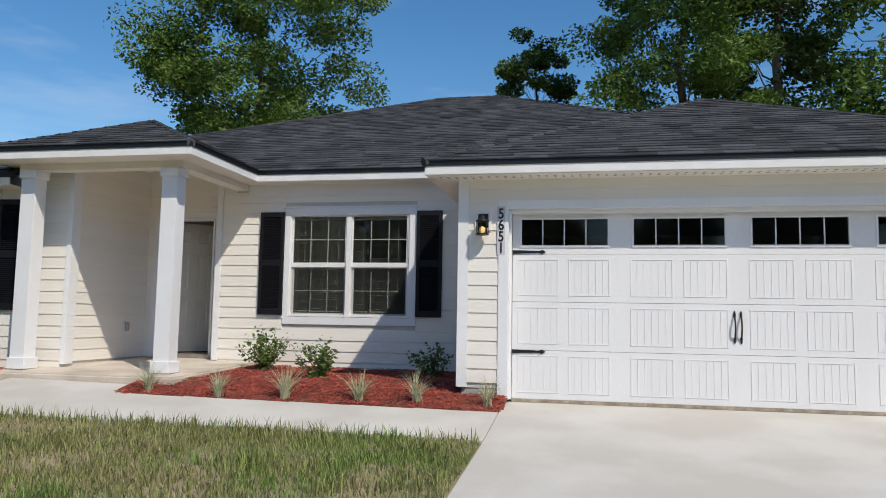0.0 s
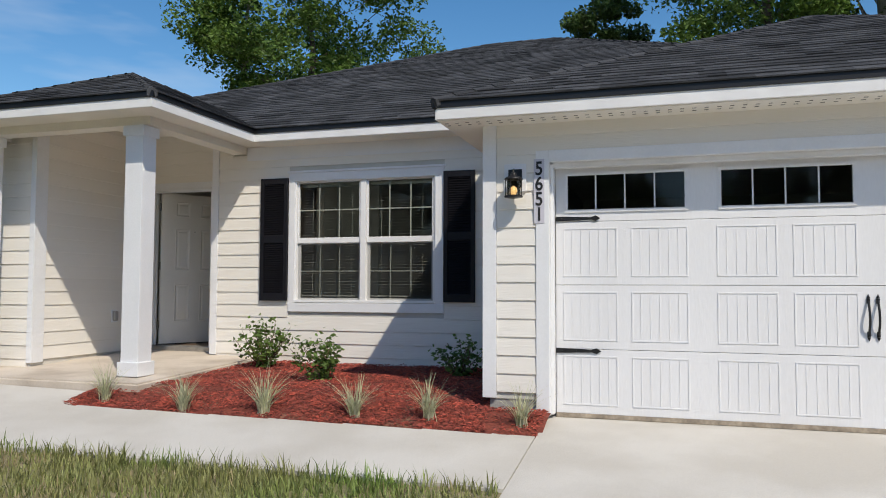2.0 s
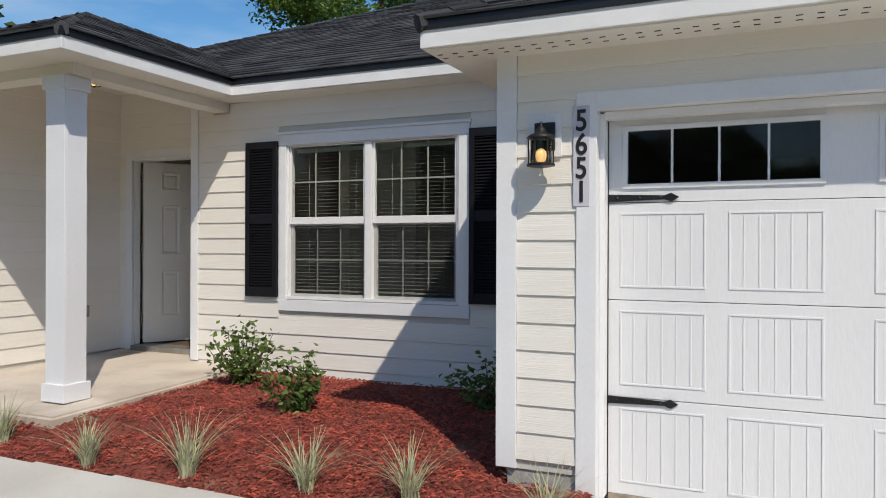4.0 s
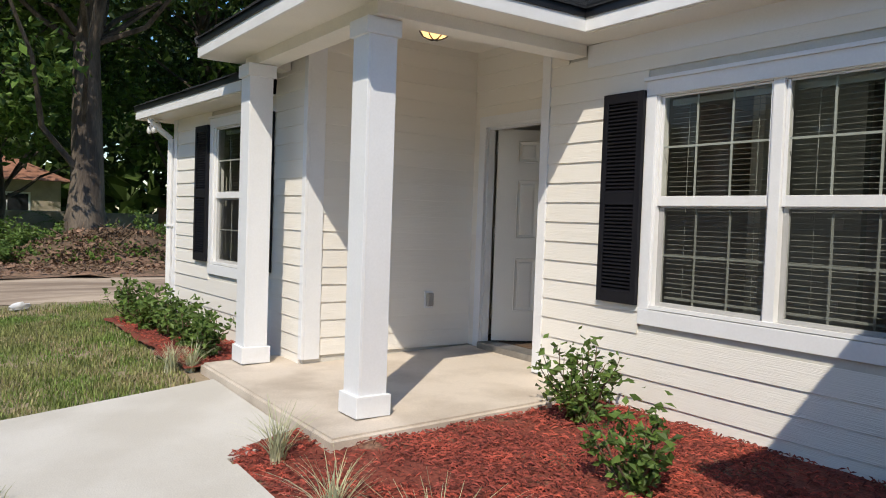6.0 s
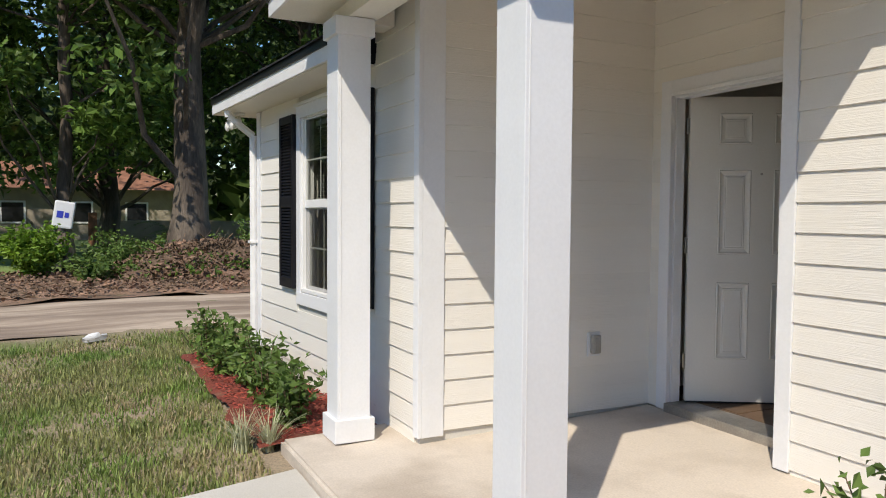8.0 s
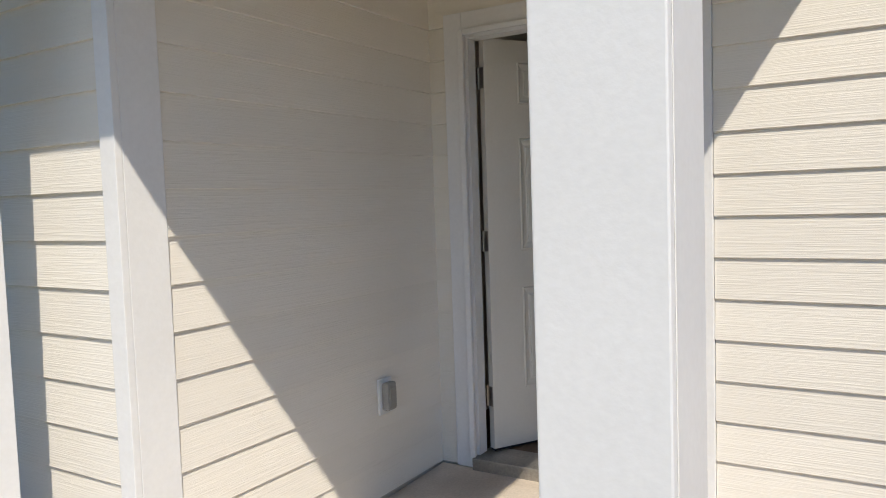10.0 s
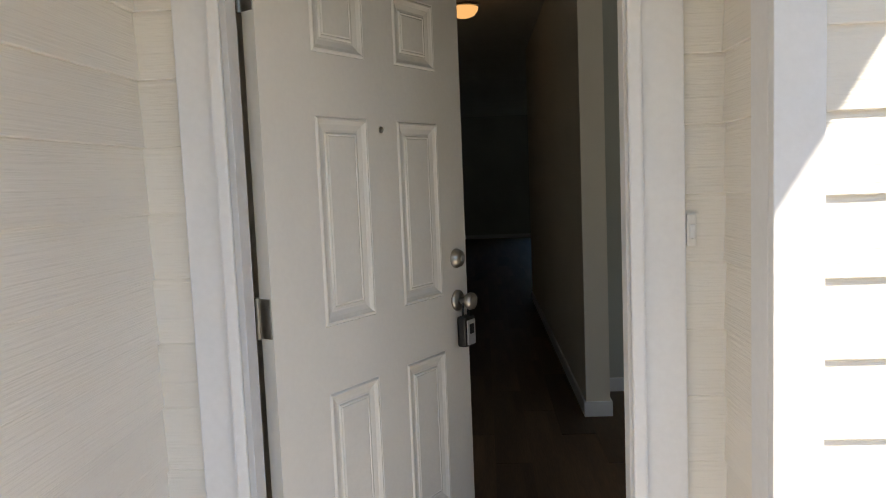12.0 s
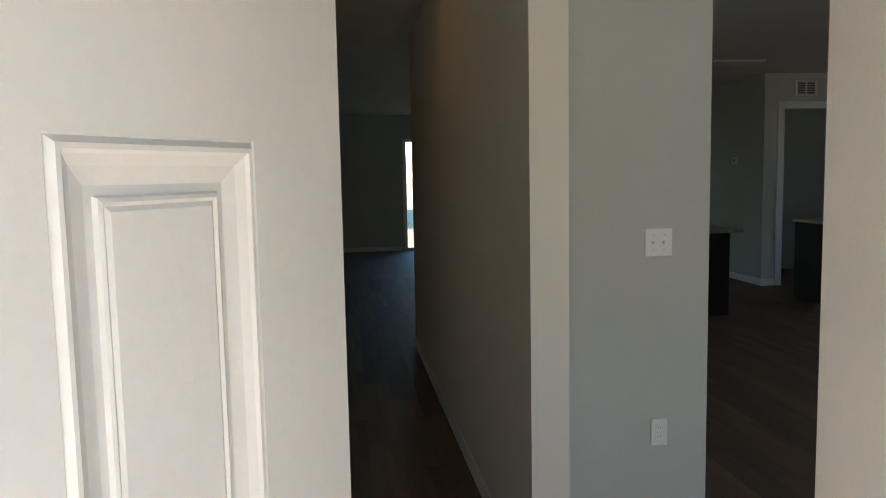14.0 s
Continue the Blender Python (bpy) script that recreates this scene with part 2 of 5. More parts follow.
def lathe(bm, profile, seg=16, m=None):
    rings = []
    for r, z in profile:
        rings.append([bm.verts.new((m or Matrix()) @ Vector((r * math.cos(2 * math.pi * k / seg), r * math.sin(2 * math.pi * k / seg), z))) for k in range(seg)])
    for a, b in zip(rings, rings[1:]):
        for k in range(seg):
            bm.faces.new((a[k], a[(k + 1) % seg], b[(k + 1) % seg], b[k]))
    for ring, flip in ((rings[0], True), (rings[-1], False)):
        if (ring[0].co - ring[seg // 2].co).length > 1e-4:
            bm.faces.new(list(reversed(ring)) if flip else ring)
    return bm


def prism(bm, outline, z0, z1):
    """An upright prism over a plan outline (counter-clockwise)."""
    lo, hi = [bm.verts.new((x, y, z0)) for x, y in outline], [bm.verts.new((x, y, z1)) for x, y in outline]
    bm.faces.new(list(reversed(lo)))
    bm.faces.new(hi)
    for k in range(len(lo)):
        j = (k + 1) % len(lo)
        bm.faces.new((lo[k], lo[j], hi[j], hi[k]))
    return bm


def part(name, bm, mat, parent=None, label="", smooth=False):
    me = bpy.data.meshes.new(name)
    bmesh.ops.recalc_face_normals(bm, faces=bm.faces)
    bm.to_mesh(me)
    bm.free()
    me.materials.append(mat)
    if smooth:
        me.shade_smooth()
    ob = new(name, me)
    if parent:
        ob.parent = parent
    return tagged(ob, label)


def cloud(name, verts, faces, mat, parent=None, label=""):
    me = bpy.data.meshes.new(name)
    me.from_pydata(verts, [], faces)
    me.materials.append(mat)
    ob = new(name, me)
    if parent:
        ob.parent = parent
    return tagged(ob, label)


def thing(name, at, label, category, group="", kind="", turn=0.0):
    ob = new(name)
    ob.matrix_basis = pose(*at, 0, 0, turn)
    ob.empty_display_size = 0.1
    return tagged(ob, label, category, group, kind)


def structure(name, bm, mat, label, category, parent=None):
    return tagged(part(name, bm, mat, parent, label), label, category, "", "structure")


def glazing(x0, x1, y, z0, z1, parent):
    """A clear pane facing the front."""
    g = cloud("pane", [(x0, y, z0), (x1, y, z0), (x1, y, z1), (x0, y, z1)], [(0, 1, 2, 3)], GLASS, parent)
    g.visible_shadow = False
    return g


B = bmesh.new


def boxed(*spans, bevel=0.0):
    bm = B()
    for s in spans:
        box(bm, *s, bevel=bevel)
    return bm


# ---- ground ----
def step(a, b, x):
    u = min(1.0, max(0.0, (x - a) / (b - a)))
    return u * u * (3 - 2 * u)


def ground(x, y):
    base = 0.045 - 0.105 * min(1.0, max(0.0, x / 5.8))
    drop = 0.105 * min(1.5, max(0.0, -2.1 - y)) + 0.069 * min(9.0, max(0.0, -3.6 - y))
    return base - drop * (0.25 + 0.75 * step(-7, -0.5, x)) - 0.02 * step(-2, -5, x)


def sheet(name, xs, ys, lift, mat, label, category, bumpy=0.0, keep=None, thick=0.0):
    idx, verts, faces = {}, [], []
    for i, x in enumerate(xs):
        for j, y in enumerate(ys):
            idx[i, j] = len(verts)
            verts.append((x, y, ground(x, y) + lift + bumpy * noise.noise(Vector((x * 2.3, y * 2.3, 0.7)))))
    for i in range(len(xs) - 1):
        for j in range(len(ys) - 1):
            if keep is None or keep((xs[i] + xs[i + 1]) / 2, (ys[j] + ys[j + 1]) / 2):
                faces.append((idx[i, j], idx[i + 1, j], idx[i + 1, j + 1], idx[i, j + 1]))
    if thick:
        me_v, edges = list(verts), {}
        for f in faces:
            for a, b in zip(f, f[1:] + f[:1]):
                edges[(a, b)] = edges.get((a, b), 0) + 1
        low = {}
        for a, b in [e for e in edges if (e[1], e[0]) not in edges]:
            for k in (a, b):
                if k not in low:
                    low[k] = len(me_v)
                    me_v.append((verts[k][0], verts[k][1], verts[k][2] - thick))
            faces.append((a, low[a], low[b], b))
        verts = me_v
    return tagged(cloud(name, verts, faces, mat), label, category, "", "structure")


def steps(a, b, n):
    return [a + (b - a) * k / n for k in range(n + 1)]

far = [-400, -150, -70, -40, -28, -20, -15] + steps(-12, 16, 56) + [20, 28, 45, 80, 160, 400]
far_y = [-400, -150, -60, -30, -20, -16] + steps(-14, 2, 48) + [4, 8, 12, 20, 40, 80, 160, 400]
sheet("ground", far, far_y, -0.03, LAWN, "patchy lawn and soil running to the horizon", "ground", 0.012)
sheet("driveway", steps(5.83, 11.3, 10), steps(-13.0, -1.93, 30), 0.0, CONCRETE, "pale smooth concrete driveway before the garage", "driveway", thick=0.12)
WALK_FRONT = lambda x: -3.85 + 0.052 * x
WALK_LEFT = lambda x: -2.16 if x < 1.58 else -2.63 + 0.04 * (x - 1.6)
sheet("front_walk", steps(-0.14, 5.82, 54), steps(-3.86, -2.16, 68), -0.002, CONCRETE, "pale concrete front walk along the mulch bed", "walkway",
      keep=lambda x, y: WALK_FRONT(x) < y < WALK_LEFT(x), thick=0.1)
sheet("sand_track", [-10.5, -9.9, -9.3, -8.7, -8.1, -7.5, -6.9, -6.3, -5.7], steps(-22, 16, 40), -0.012, SAND, "rutted pale sand track beside the lawn", "track", 0.05,
      keep=lambda x, y: -10.3 + 0.25 * noise.noise(Vector((0, y, 3))) < x < -5.9 + 0.5 * noise.noise(Vector((3, y * 0.8, 0))) + 0.12 * y)
sheet("litter_bank", steps(-16.5, -9.6, 16), steps(-6, 9, 30), 0.02, LITTER, "brown leaf litter and twigs past the track", "forest floor", 0.14,
      keep=lambda x, y: x < -10.0 + 0.4 * noise.noise(Vector((0, y * 0.9, 9))))
sheet("side_street", [-21, -19.5, -18, -16.6], steps(-40, -4.4, 12), 0.0, ASPHALT, "grey asphalt side street", "road")
sheet("far_lawn", [-62, -50, -40, -30, -22, -16.8], steps(-30, 40, 20), 0.004, FAR_GRASS, "green lawn across the way", "lawn",
      keep=lambda x, y: not (x > -21.5 and y < -4.0))


# mulch beds
def bed_height(x, y):
    t = min(1.0, max(0.0, (y + 2.6) / 2.6))
    return ground(x, y) * (1 - t) + 0.095 * t - 0.025 + 0.045 * min(1.0, t * 4) + 0.018 * noise.noise(Vector((x * 3, y * 3, 1)))


def bed(name, xs, ys, keep, height, label):
    verts, faces, idx = [], [], {}
    for i, x in enumerate(xs):
        for j, y in enumerate(ys):
            idx[i, j] = len(verts)
            verts.append((x, y, height(x, y)))
    for i in range(len(xs) - 1):
        for j in range(len(ys) - 1):
            if keep((xs[i] + xs[i + 1]) / 2, (ys[j] + ys[j + 1]) / 2):
                faces.append((idx[i, j], idx[i + 1, j], idx[i + 1, j + 1], idx[i, j + 1]))
    return tagged(cloud(name, verts, faces, MULCH_BED), label, "mulch bed", "", "structure")


IN_BED = lambda x, y: y > WALK_LEFT(max(x, 1.6)) + 0.01 and (x > 2.01 or y < -2.13) and not (x > 5.33 and y > -1.93) and x < 5.83 and x - 1.55 > -(y + 2.66) * 0.1
bed("mulch_bed", steps(1.5, 5.86, 70), steps(-2.66, 0.0, 44), IN_BED, bed_height, "flower bed of fresh red wood mulch along the house")
side_height = lambda x, y: ground(x, y) + 0.03 + 0.02 * noise.noise(Vector((x * 3, y * 3, 5)))
bed("side_mulch_bed", steps(-4.0, -0.5, 140), steps(-2.5, -1.46, 56), lambda x, y: y > -2.3 + 0.12 * noise.noise(Vector((x * 2, 0, 0))) and not (x > -0.56 and y < -2.0),
    side_height, "narrow bed of red mulch below the wing window")


def slivers(count, pick, height, size, rng):
    verts, faces = [], []
    while len(faces) < count * 2:
        x, y = pick(rng)
        if x is None:
            continue
        L, w, a, tilt = rng.uniform(*size), rng.uniform(0.002, 0.0055), rng.uniform(0, math.pi), rng.uniform(-0.35, 0.35)
        z = height(x, y) + rng.uniform(0.004, 0.02)
        dx, dy, dz = math.cos(a) * L / 2, math.sin(a) * L / 2, math.sin(tilt) * L / 2
        nx, ny = -math.sin(a) * w, math.cos(a) * w
        k = len(verts)
        verts += [(x - dx, y - dy, z - dz), (x + nx, y + ny, z + 0.003), (x + dx, y + dy, z + dz), (x - nx, y - ny, z + 0.003), (x, y, z + 0.012)]
        faces += [(k, k + 3, k + 4), (k + 3, k + 2, k + 4), (k + 2, k + 1, k + 4), (k + 1, k, k + 4)]
    return verts, faces


rng = random.Random(3)


def pick_bed(r):
    x, y = r.uniform(1.55, 5.83), r.uniform(-2.64, -0.02)
    bare = noise.noise(Vector((x * 1.7, y * 1.7, 4))) > 0.30 and r.random() < 0.75
    return (x, y) if IN_BED(x, y) and not bare else (None, None)


def pick_side(r):
    x, y = r.uniform(-3.95, -0.6), r.uniform(-2.25, -1.5)
    return x, y


tagged(cloud("mulch_chips", *slivers(42000, pick_bed, bed_height, (0.02, 0.07), rng), MULCH), "loose red shredded wood mulch chips", "mulch", "", "stuff")
tagged(cloud("mulch_chips", *slivers(5000, pick_side, side_height, (0.02, 0.07), rng), MULCH), "loose red mulch chips by the wing wall", "mulch", "", "stuff")


# grass
def blades(count, pick, lo, hi, rng, width=0.004):
    verts, faces = [], []
    n = 0
    while n < count:
        x, y, tall = pick(rng)
        if x is None:
            continue
        n += 1
        h = rng.uniform(lo, hi) * tall
        a, lean = rng.uniform(0, 2 * math.pi), rng.uniform(0.1, 0.7) * h
        z = ground(x, y) - 0.035
        w = width * rng.uniform(0.6, 1.5)
        px, py = -math.sin(a) * w, math.cos(a) * w
        mx, my = x + math.cos(a) * lean * 0.35, y + math.sin(a) * lean * 0.35
        k = len(verts)
        verts += [(x - px, y - py, z), (x + px, y + py, z), (mx + px * 0.8, my + py * 0.8, z + h * 0.6), (mx - px * 0.8, my - py * 0.8, z + h * 0.6),
                  (x + math.cos(a) * lean, y + math.sin(a) * lean, z + h)]
        faces += [(k, k + 1, k + 2, k + 3), (k + 3, k + 2, k + 4)]
    return verts, faces


def lawn_pick(x0, x1, y0, y1, thin=0.3):
    def pick(r):
        x, y = r.uniform(x0, x1), r.uniform(y0, y1)
        if r.random() > min(x - x0, 1.5 * (y - y0)) / 1.6 or (x > -0.14 and y > WALK_FRONT(x) - 0.03):
            return None, None, None
        d = noise.noise(Vector((x * 1.1, y * 1.1, 2))) + 0.5 * noise.noise(Vector((x * 4, y * 4, 7)))
        return (x, y, 0.75 + 0.5 * max(0, d)) if d > r.uniform(-0.9, thin) else (None, None, None)
    return pick


def side_pick(r):
    x, y, tall = lawn_pick(-6.2, 0.05, -6.0, -1.5, 0.5)(r)
    if x is None or x > -0.16 or (x > -0.57 and y > -2.18) or (y > -2.28 and x > -3.9):
        return None, None, None
    return x, y, tall


def edge_pick(r):
    x = r.uniform(-0.5, 5.8)
    return x, WALK_FRONT(x) - 0.04 + r.gauss(0, 0.035), r.choice((0.8, 1.0, 1.5))


tagged(cloud("lawn_grass", *blades(74000, lawn_pick(-3.0, 5.80, -9.4, -3.64), 0.045, 0.10, rng), GRASS), "sparse green and straw-coloured lawn grass before the walk", "grass", "", "stuff")
tagged(cloud("lawn_grass", *blades(1500, edge_pick, 0.05, 0.11, rng), GRASS), "ragged grass along the edge of the walk", "grass", "", "stuff")
tagged(cloud("lawn_grass", *blades(33000, side_pick, 0.035, 0.075, rng, 0.0045), GRASS), "patchy side lawn beside the porch", "grass", "", "stuff")



def tufted(x0, x1, y0, y1, count, seed, keep=lambda x, y: True):
    """Scattered clumps: blades gather round seeded centres."""
    r0 = random.Random(seed)
    heads = [(r0.uniform(x0, x1), r0.uniform(y0, y1), r0.uniform(0.05, 0.16)) for _ in range(count)]

    def pick(r):
        x, y, w = r.choice(heads)
        x, y = r.gauss(x, w), r.gauss(y, w)
        return (x, y, r.uniform(0.7, 1.2)) if x0 < x < x1 and y0 < y < y1 and keep(x, y) else (None, None, None)
    return pick


FRONT_LAWN = lambda x, y: y < WALK_FRONT(x) - 0.03
SIDE_LAWN = lambda x, y: not (x > -0.57 and y > -2.18) and not (y > -2.28 and x > -3.9)
tagged(cloud("lawn_grass", *blades(11000, tufted(-2.5, 5.78, -8.6, -3.6, 150, 21, FRONT_LAWN), 0.06, 0.15, rng), GRASS), "taller green clumps in the front lawn", "grass", "", "stuff")
tagged(cloud("dry_grass", *blades(9000, tufted(-2.5, 5.78, -8.6, -3.6, 110, 22, FRONT_LAWN), 0.04, 0.10, rng), STRAW), "straw-coloured dead clumps in the front lawn", "grass", "", "stuff")
tagged(cloud("lawn_grass", *blades(7000, tufted(-5.8, -0.2, -5.6, -1.9, 110, 23, SIDE_LAWN), 0.05, 0.10, rng, 0.0045), GRASS), "taller green clumps in the side lawn", "grass", "", "stuff")
tagged(cloud("dry_grass", *blades(7000, tufted(-5.8, -0.2, -5.6, -1.9, 110, 24, SIDE_LAWN), 0.03, 0.08, rng, 0.0045), STRAW), "straw-coloured dead clumps in the side lawn", "grass", "", "stuff")

# ---- house shell ----
GY, WY, DY, SX = -1.90, -1.45, 0.30, 5.305      # garage wall, wing wall, door wall, garage side wall
EAVE, LOW, PCEIL = 2.735, 2.41, 3.012            # soffit heights, porch ceiling
T = 0.14

# window wall and its opening
WX0, WX1, WZ0, WZ1 = 2.46, 4.25, 0.836, 2.302
wall_window = structure("wall_window", boxed((1.338, 1.79, 0, T, 0.0, PCEIL), (1.79, WX0, 0, T, 0.0, EAVE), (WX1, SX, 0, T, 0.0, EAVE), (WX0, WX1, 0, T, 0.0, WZ0), (WX0, WX1, 0, T, WZ1, EAVE)),
                        BACKING, "cream lap-sided front wall with a double window", "wall")
wall_garage = structure("wall_garage", boxed((SX, 5.80, GY, GY + T, 0.09, LOW + 0.02), (10.80, 11.3, GY, GY + T, 0.09, LOW + 0.02), (5.80, 10.80, GY, GY + T, 2.10, LOW + 0.02),
                                             (SX, SX + T, GY + T, 0.0, 0.09, LOW + 0.02), (11.3 - T, 11.3, GY + T, 10.0, 0.0, LOW + 0.02)),
                        BACKING, "cream lap-sided garage wall", "wall")
structure("footing", boxed((SX + 0.03, 5.80, GY + 0.012, GY + 0.12, -0.12, 0.095), (SX + 0.03, SX + 0.14, GY + 0.12, 0.0, -0.12, 0.095), bevel=0.006), FOOTING, "bare grey concrete footing under the siding", "footing")
wall_alcove = structure("wall_alcove", boxed((-T, 0, WY + 0.0, DY + 0.14, 0.0, PCEIL)), BACKING, "cream lap-sided side wall of the porch", "wall")
wall_door = structure("wall_door", boxed((0, 0.203, DY, DY + 0.075, 0.0, PCEIL), (1.13, 1.338, DY, DY + 0.10, 0.0, PCEIL), (0.203, 1.13, DY, DY + 0.10, 2.31, PCEIL),
                                         (1.338, 1.338 + T, T, DY + 0.14, 0.0, PCEIL)), BACKING, "cream lap-sided entrance wall in porch shade", "wall")
VX0, VX1 = -2.19, -1.155                          # wing window opening
wall_wing = structure("wall_wing", boxed((-3.42, VX0, WY, WY + T, 0.0, LOW + 0.09), (VX1, -0.70, WY, WY + T, 0.0, LOW + 0.09), (VX0, VX1, WY, WY + T, 0.0, WZ0),
                                         (VX0, VX1, WY, WY + T, WZ1, LOW + 0.09), (-3.42, -3.42 + T, WY + T, 10.0, 0.0, LOW + 0.09)),
                      BACKING, "cream lap-sided wall of the bedroom wing", "wall")
wall_return = structure("wall_return", boxed((-0.71, -T, WY + 0.002, WY + T, 0.0, PCEIL)), BACKING, "cream lap-sided wall behind the porch post", "wall")
structure("wall_back", boxed((-3.82, 1.84, 15.6, 15.74, 0.0, 3.4), (2.9, 11.3, 15.6, 15.74, 0.0, 3.4), (1.84, 2.9, 15.6, 15.74, 2.5, 3.4), (1.84, 2.9, 15.6, 15.74, 0.0, 0.24)), WALL_IN, "grey rear wall with a glass back door", "wall")
structure("wall_far_side", boxed((11.3 - T, 11.3, 10.0, 15.6, 0, 3.4), (-3.82, -3.82 + T, 10.0, 15.6, 0, 3.4)), WALL_IN, "plain grey outer side walls", "wall")

# ---- trim boards ----
def board(name, spans, label="white-painted trim board", parent=None, bevel=0.003):
    return structure(name, boxed(*spans, bevel=bevel), TRIM, label, "trim", parent)


P = 0.026                                        # how far trim stands out
board("trim_corner_garage", [(SX - P, SX + 0.092, GY - P, GY, 0.095, LOW), (SX - P, SX, GY, GY + 0.09, 0.095, LOW)], "white corner boards of the garage wall")
board("trim_corner_entry", [(1.312, 1.405, -P, 0.0, 0.185, PCEIL), (1.338 - P, 1.338, 0.0, 0.09, 0.185, PCEIL)], "white corner boards beside the entrance")
board("trim_corner_alcove", [(-0.045, P, WY - P, WY, 0.165, PCEIL), (0.0, P, WY, WY + 0.145, 0.165, PCEIL)], "white corner boards of the porch side wall")
board("trim_corner_wing", [(-3.42 - P, -3.33, WY - P, WY, 0.10, LOW + 0.06)], "white corner board of the wing")
board("trim_garage_frame", [(5.735, 5.845, GY - P, GY + 0.14, -0.035, 2.158), (10.755, 10.865, GY - P, GY + 0.14, -0.035, 2.158)], "white jamb boards of the garage opening")
board("trim_garage_head", [(5.845, 10.755, GY - P, GY + 0.14, 2.062, 2.158)], "white head board over the garage door")
board("trim_garage_stop", [(5.8455, 5.872, GY + 0.05, GY + 0.135, -0.03, 2.05), (10.728, 10.7545, GY + 0.05, GY + 0.135, -0.03, 2.05), (5.872, 10.728, GY + 0.05, GY + 0.135, 2.02, 2.06)], "white stop moulding round the garage door")
board("trim_frieze", [(1.802, SX - P, -0.018, 0.0, 2.57, 2.733)], "cream frieze board below the soffit")
for name, y, a, b, c, d in (("trim_window_front", 0.0, 2.390, 2.472, 4.245, 4.35), ("trim_window_wing", WY, -2.275, -2.185, -1.16, -1.07)):
    board(name, [(a, b, y - P, y, 0.83, 2.29), (c, d, y - P, y, 0.83, 2.29), (a, d, y - P - 0.002, y, 0.725, 0.83),
                 (a, d, y - P - 0.002, y, 2.29, 2.39), (a - 0.015, d + 0.015, y - P - 0.02, y, 2.39, 2.415)], "white flat casing round the window")

# ---- lap siding, one plank a piece ----
PLANK_MESH = {}


def plank(parent, u0, u1, at, turn, row):
    L = round(u1 - u0, 3)
    if L < 0.02:
        return
    if (L, row) not in PLANK_MESH:
        bm = B()
        prof = [(0.0, 0.0), (-0.018, 0.0), (-0.0195, 0.002), (-0.007, row + 0.012), (0.0, row + 0.012)]
        a, b = [bm.verts.new((0, y, s)) for y, s in prof], [bm.verts.new((L, y, s)) for y, s in prof]
        bm.faces.new(a), bm.faces.new(list(reversed(b)))
        for k in range(5):
            bm.faces.new((a[k], b[k], b[(k + 1) % 5], a[(k + 1) % 5]))
        bmesh.ops.recalc_face_normals(bm, faces=bm.faces)
        me = bpy.data.meshes.new("plank")
        bm.to_mesh(me)
        bm.free()
        me.materials.append(SIDING)
        PLANK_MESH[L, row] = me
    ob = new("plank", PLANK_MESH[L, row])
    ob.matrix_basis = pose(*at, 0, 0, turn)
    ob.parent = parent


def side(parent, plane, z_first, row, z_top, spans, turn=0):
    """Rows of planks. spans: (u0, u1, z from, z to); a row takes every span that holds its middle."""
    z = z_first
    while z < z_top - 0.03:
        for u0, u1, lo, hi in spans:
            if lo <= z + row / 2 < hi:
                at = (u0, plane, z) if turn == 0 else (plane, u0, z) if turn == 90 else (plane, u1, z)
                plank(parent, u0, u1, at, turn, row)
        z += row


side(wall_window, -0.001, 0.049, 0.1515, 2.57, [(1.407, 2.386, 0.72, 2.42), (4.352, SX - 0.003, 0.72, 2.42), (1.407, SX - 0.003, 0, 0.72), (1.407, SX - 0.003, 2.42, 2.6)])
side(wall_window, -0.001, 0.049 + 17 * 0.1515, 0.1515, PCEIL, [(1.407, 1.605, 2.5, 3.2)])
side(wall_garage, GY - 0.001, 0.1456, 0.1527, LOW - 0.02, [(5.399, 5.733, 0, 2.16), (5.399, 11.2, 2.16, 2.6), (10.867, 11.2, 0, 2.16)])
side(wall_alcove, 0.001, 0.195, 0.1525, PCEIL, [(WY + 0.147, DY - 0.002, 0, 3.2)], 90)
side(wall_door, DY - 0.001, 0.195, 0.1525, PCEIL, [(0.003, 0.106, 0, 2.40), (1.236, 1.335, 0, 2.40), (0.003, 1.335, 2.40, 3.2)])
side(wall_wing, WY - 0.001, 0.05, 0.1515, LOW + 0.06, [(-3.328, -2.277, 0.72, 2.42), (-1.068, -0.703, 0.72, 3), (-3.328, -0.703, 0, 0.72), (-3.328, -0.703, 2.42, 2.6)])
side(wall_return, WY - 0.001, 0.055, 0.151, PCEIL, [(-0.70, -0.047, 0, 3.2)])
side(wall_garage, SX - 0.001, 0.1456, 0.1527, LOW - 0.02, [(GY + 0.092, -0.02, 0, 3)], -90)
side(wall_door, 1.338 - 0.001, 0.195, 0.1525, PCEIL, [(0.092, DY - 0.003, 0, 3.2)], -90)

# ---- eaves ----
def eave(name, spans, top, label):
    """White fascia with a black drip edge along its top."""
    f = structure(name, boxed(*[(a, b, c, d, top - 0.145, top - 0.035) for a, b, c, d in spans], bevel=0.004), FASCIA, label, "fascia")
    bm = B()
    for a, b, c, d in spans:
        box(bm, a - 0.012, b + 0.012, c - 0.012, d + 0.012, top - 0.05, top + 0.012, 0.003)
    part("drip_edge", bm, DRIP, f, "thin black metal drip edge")
    return f


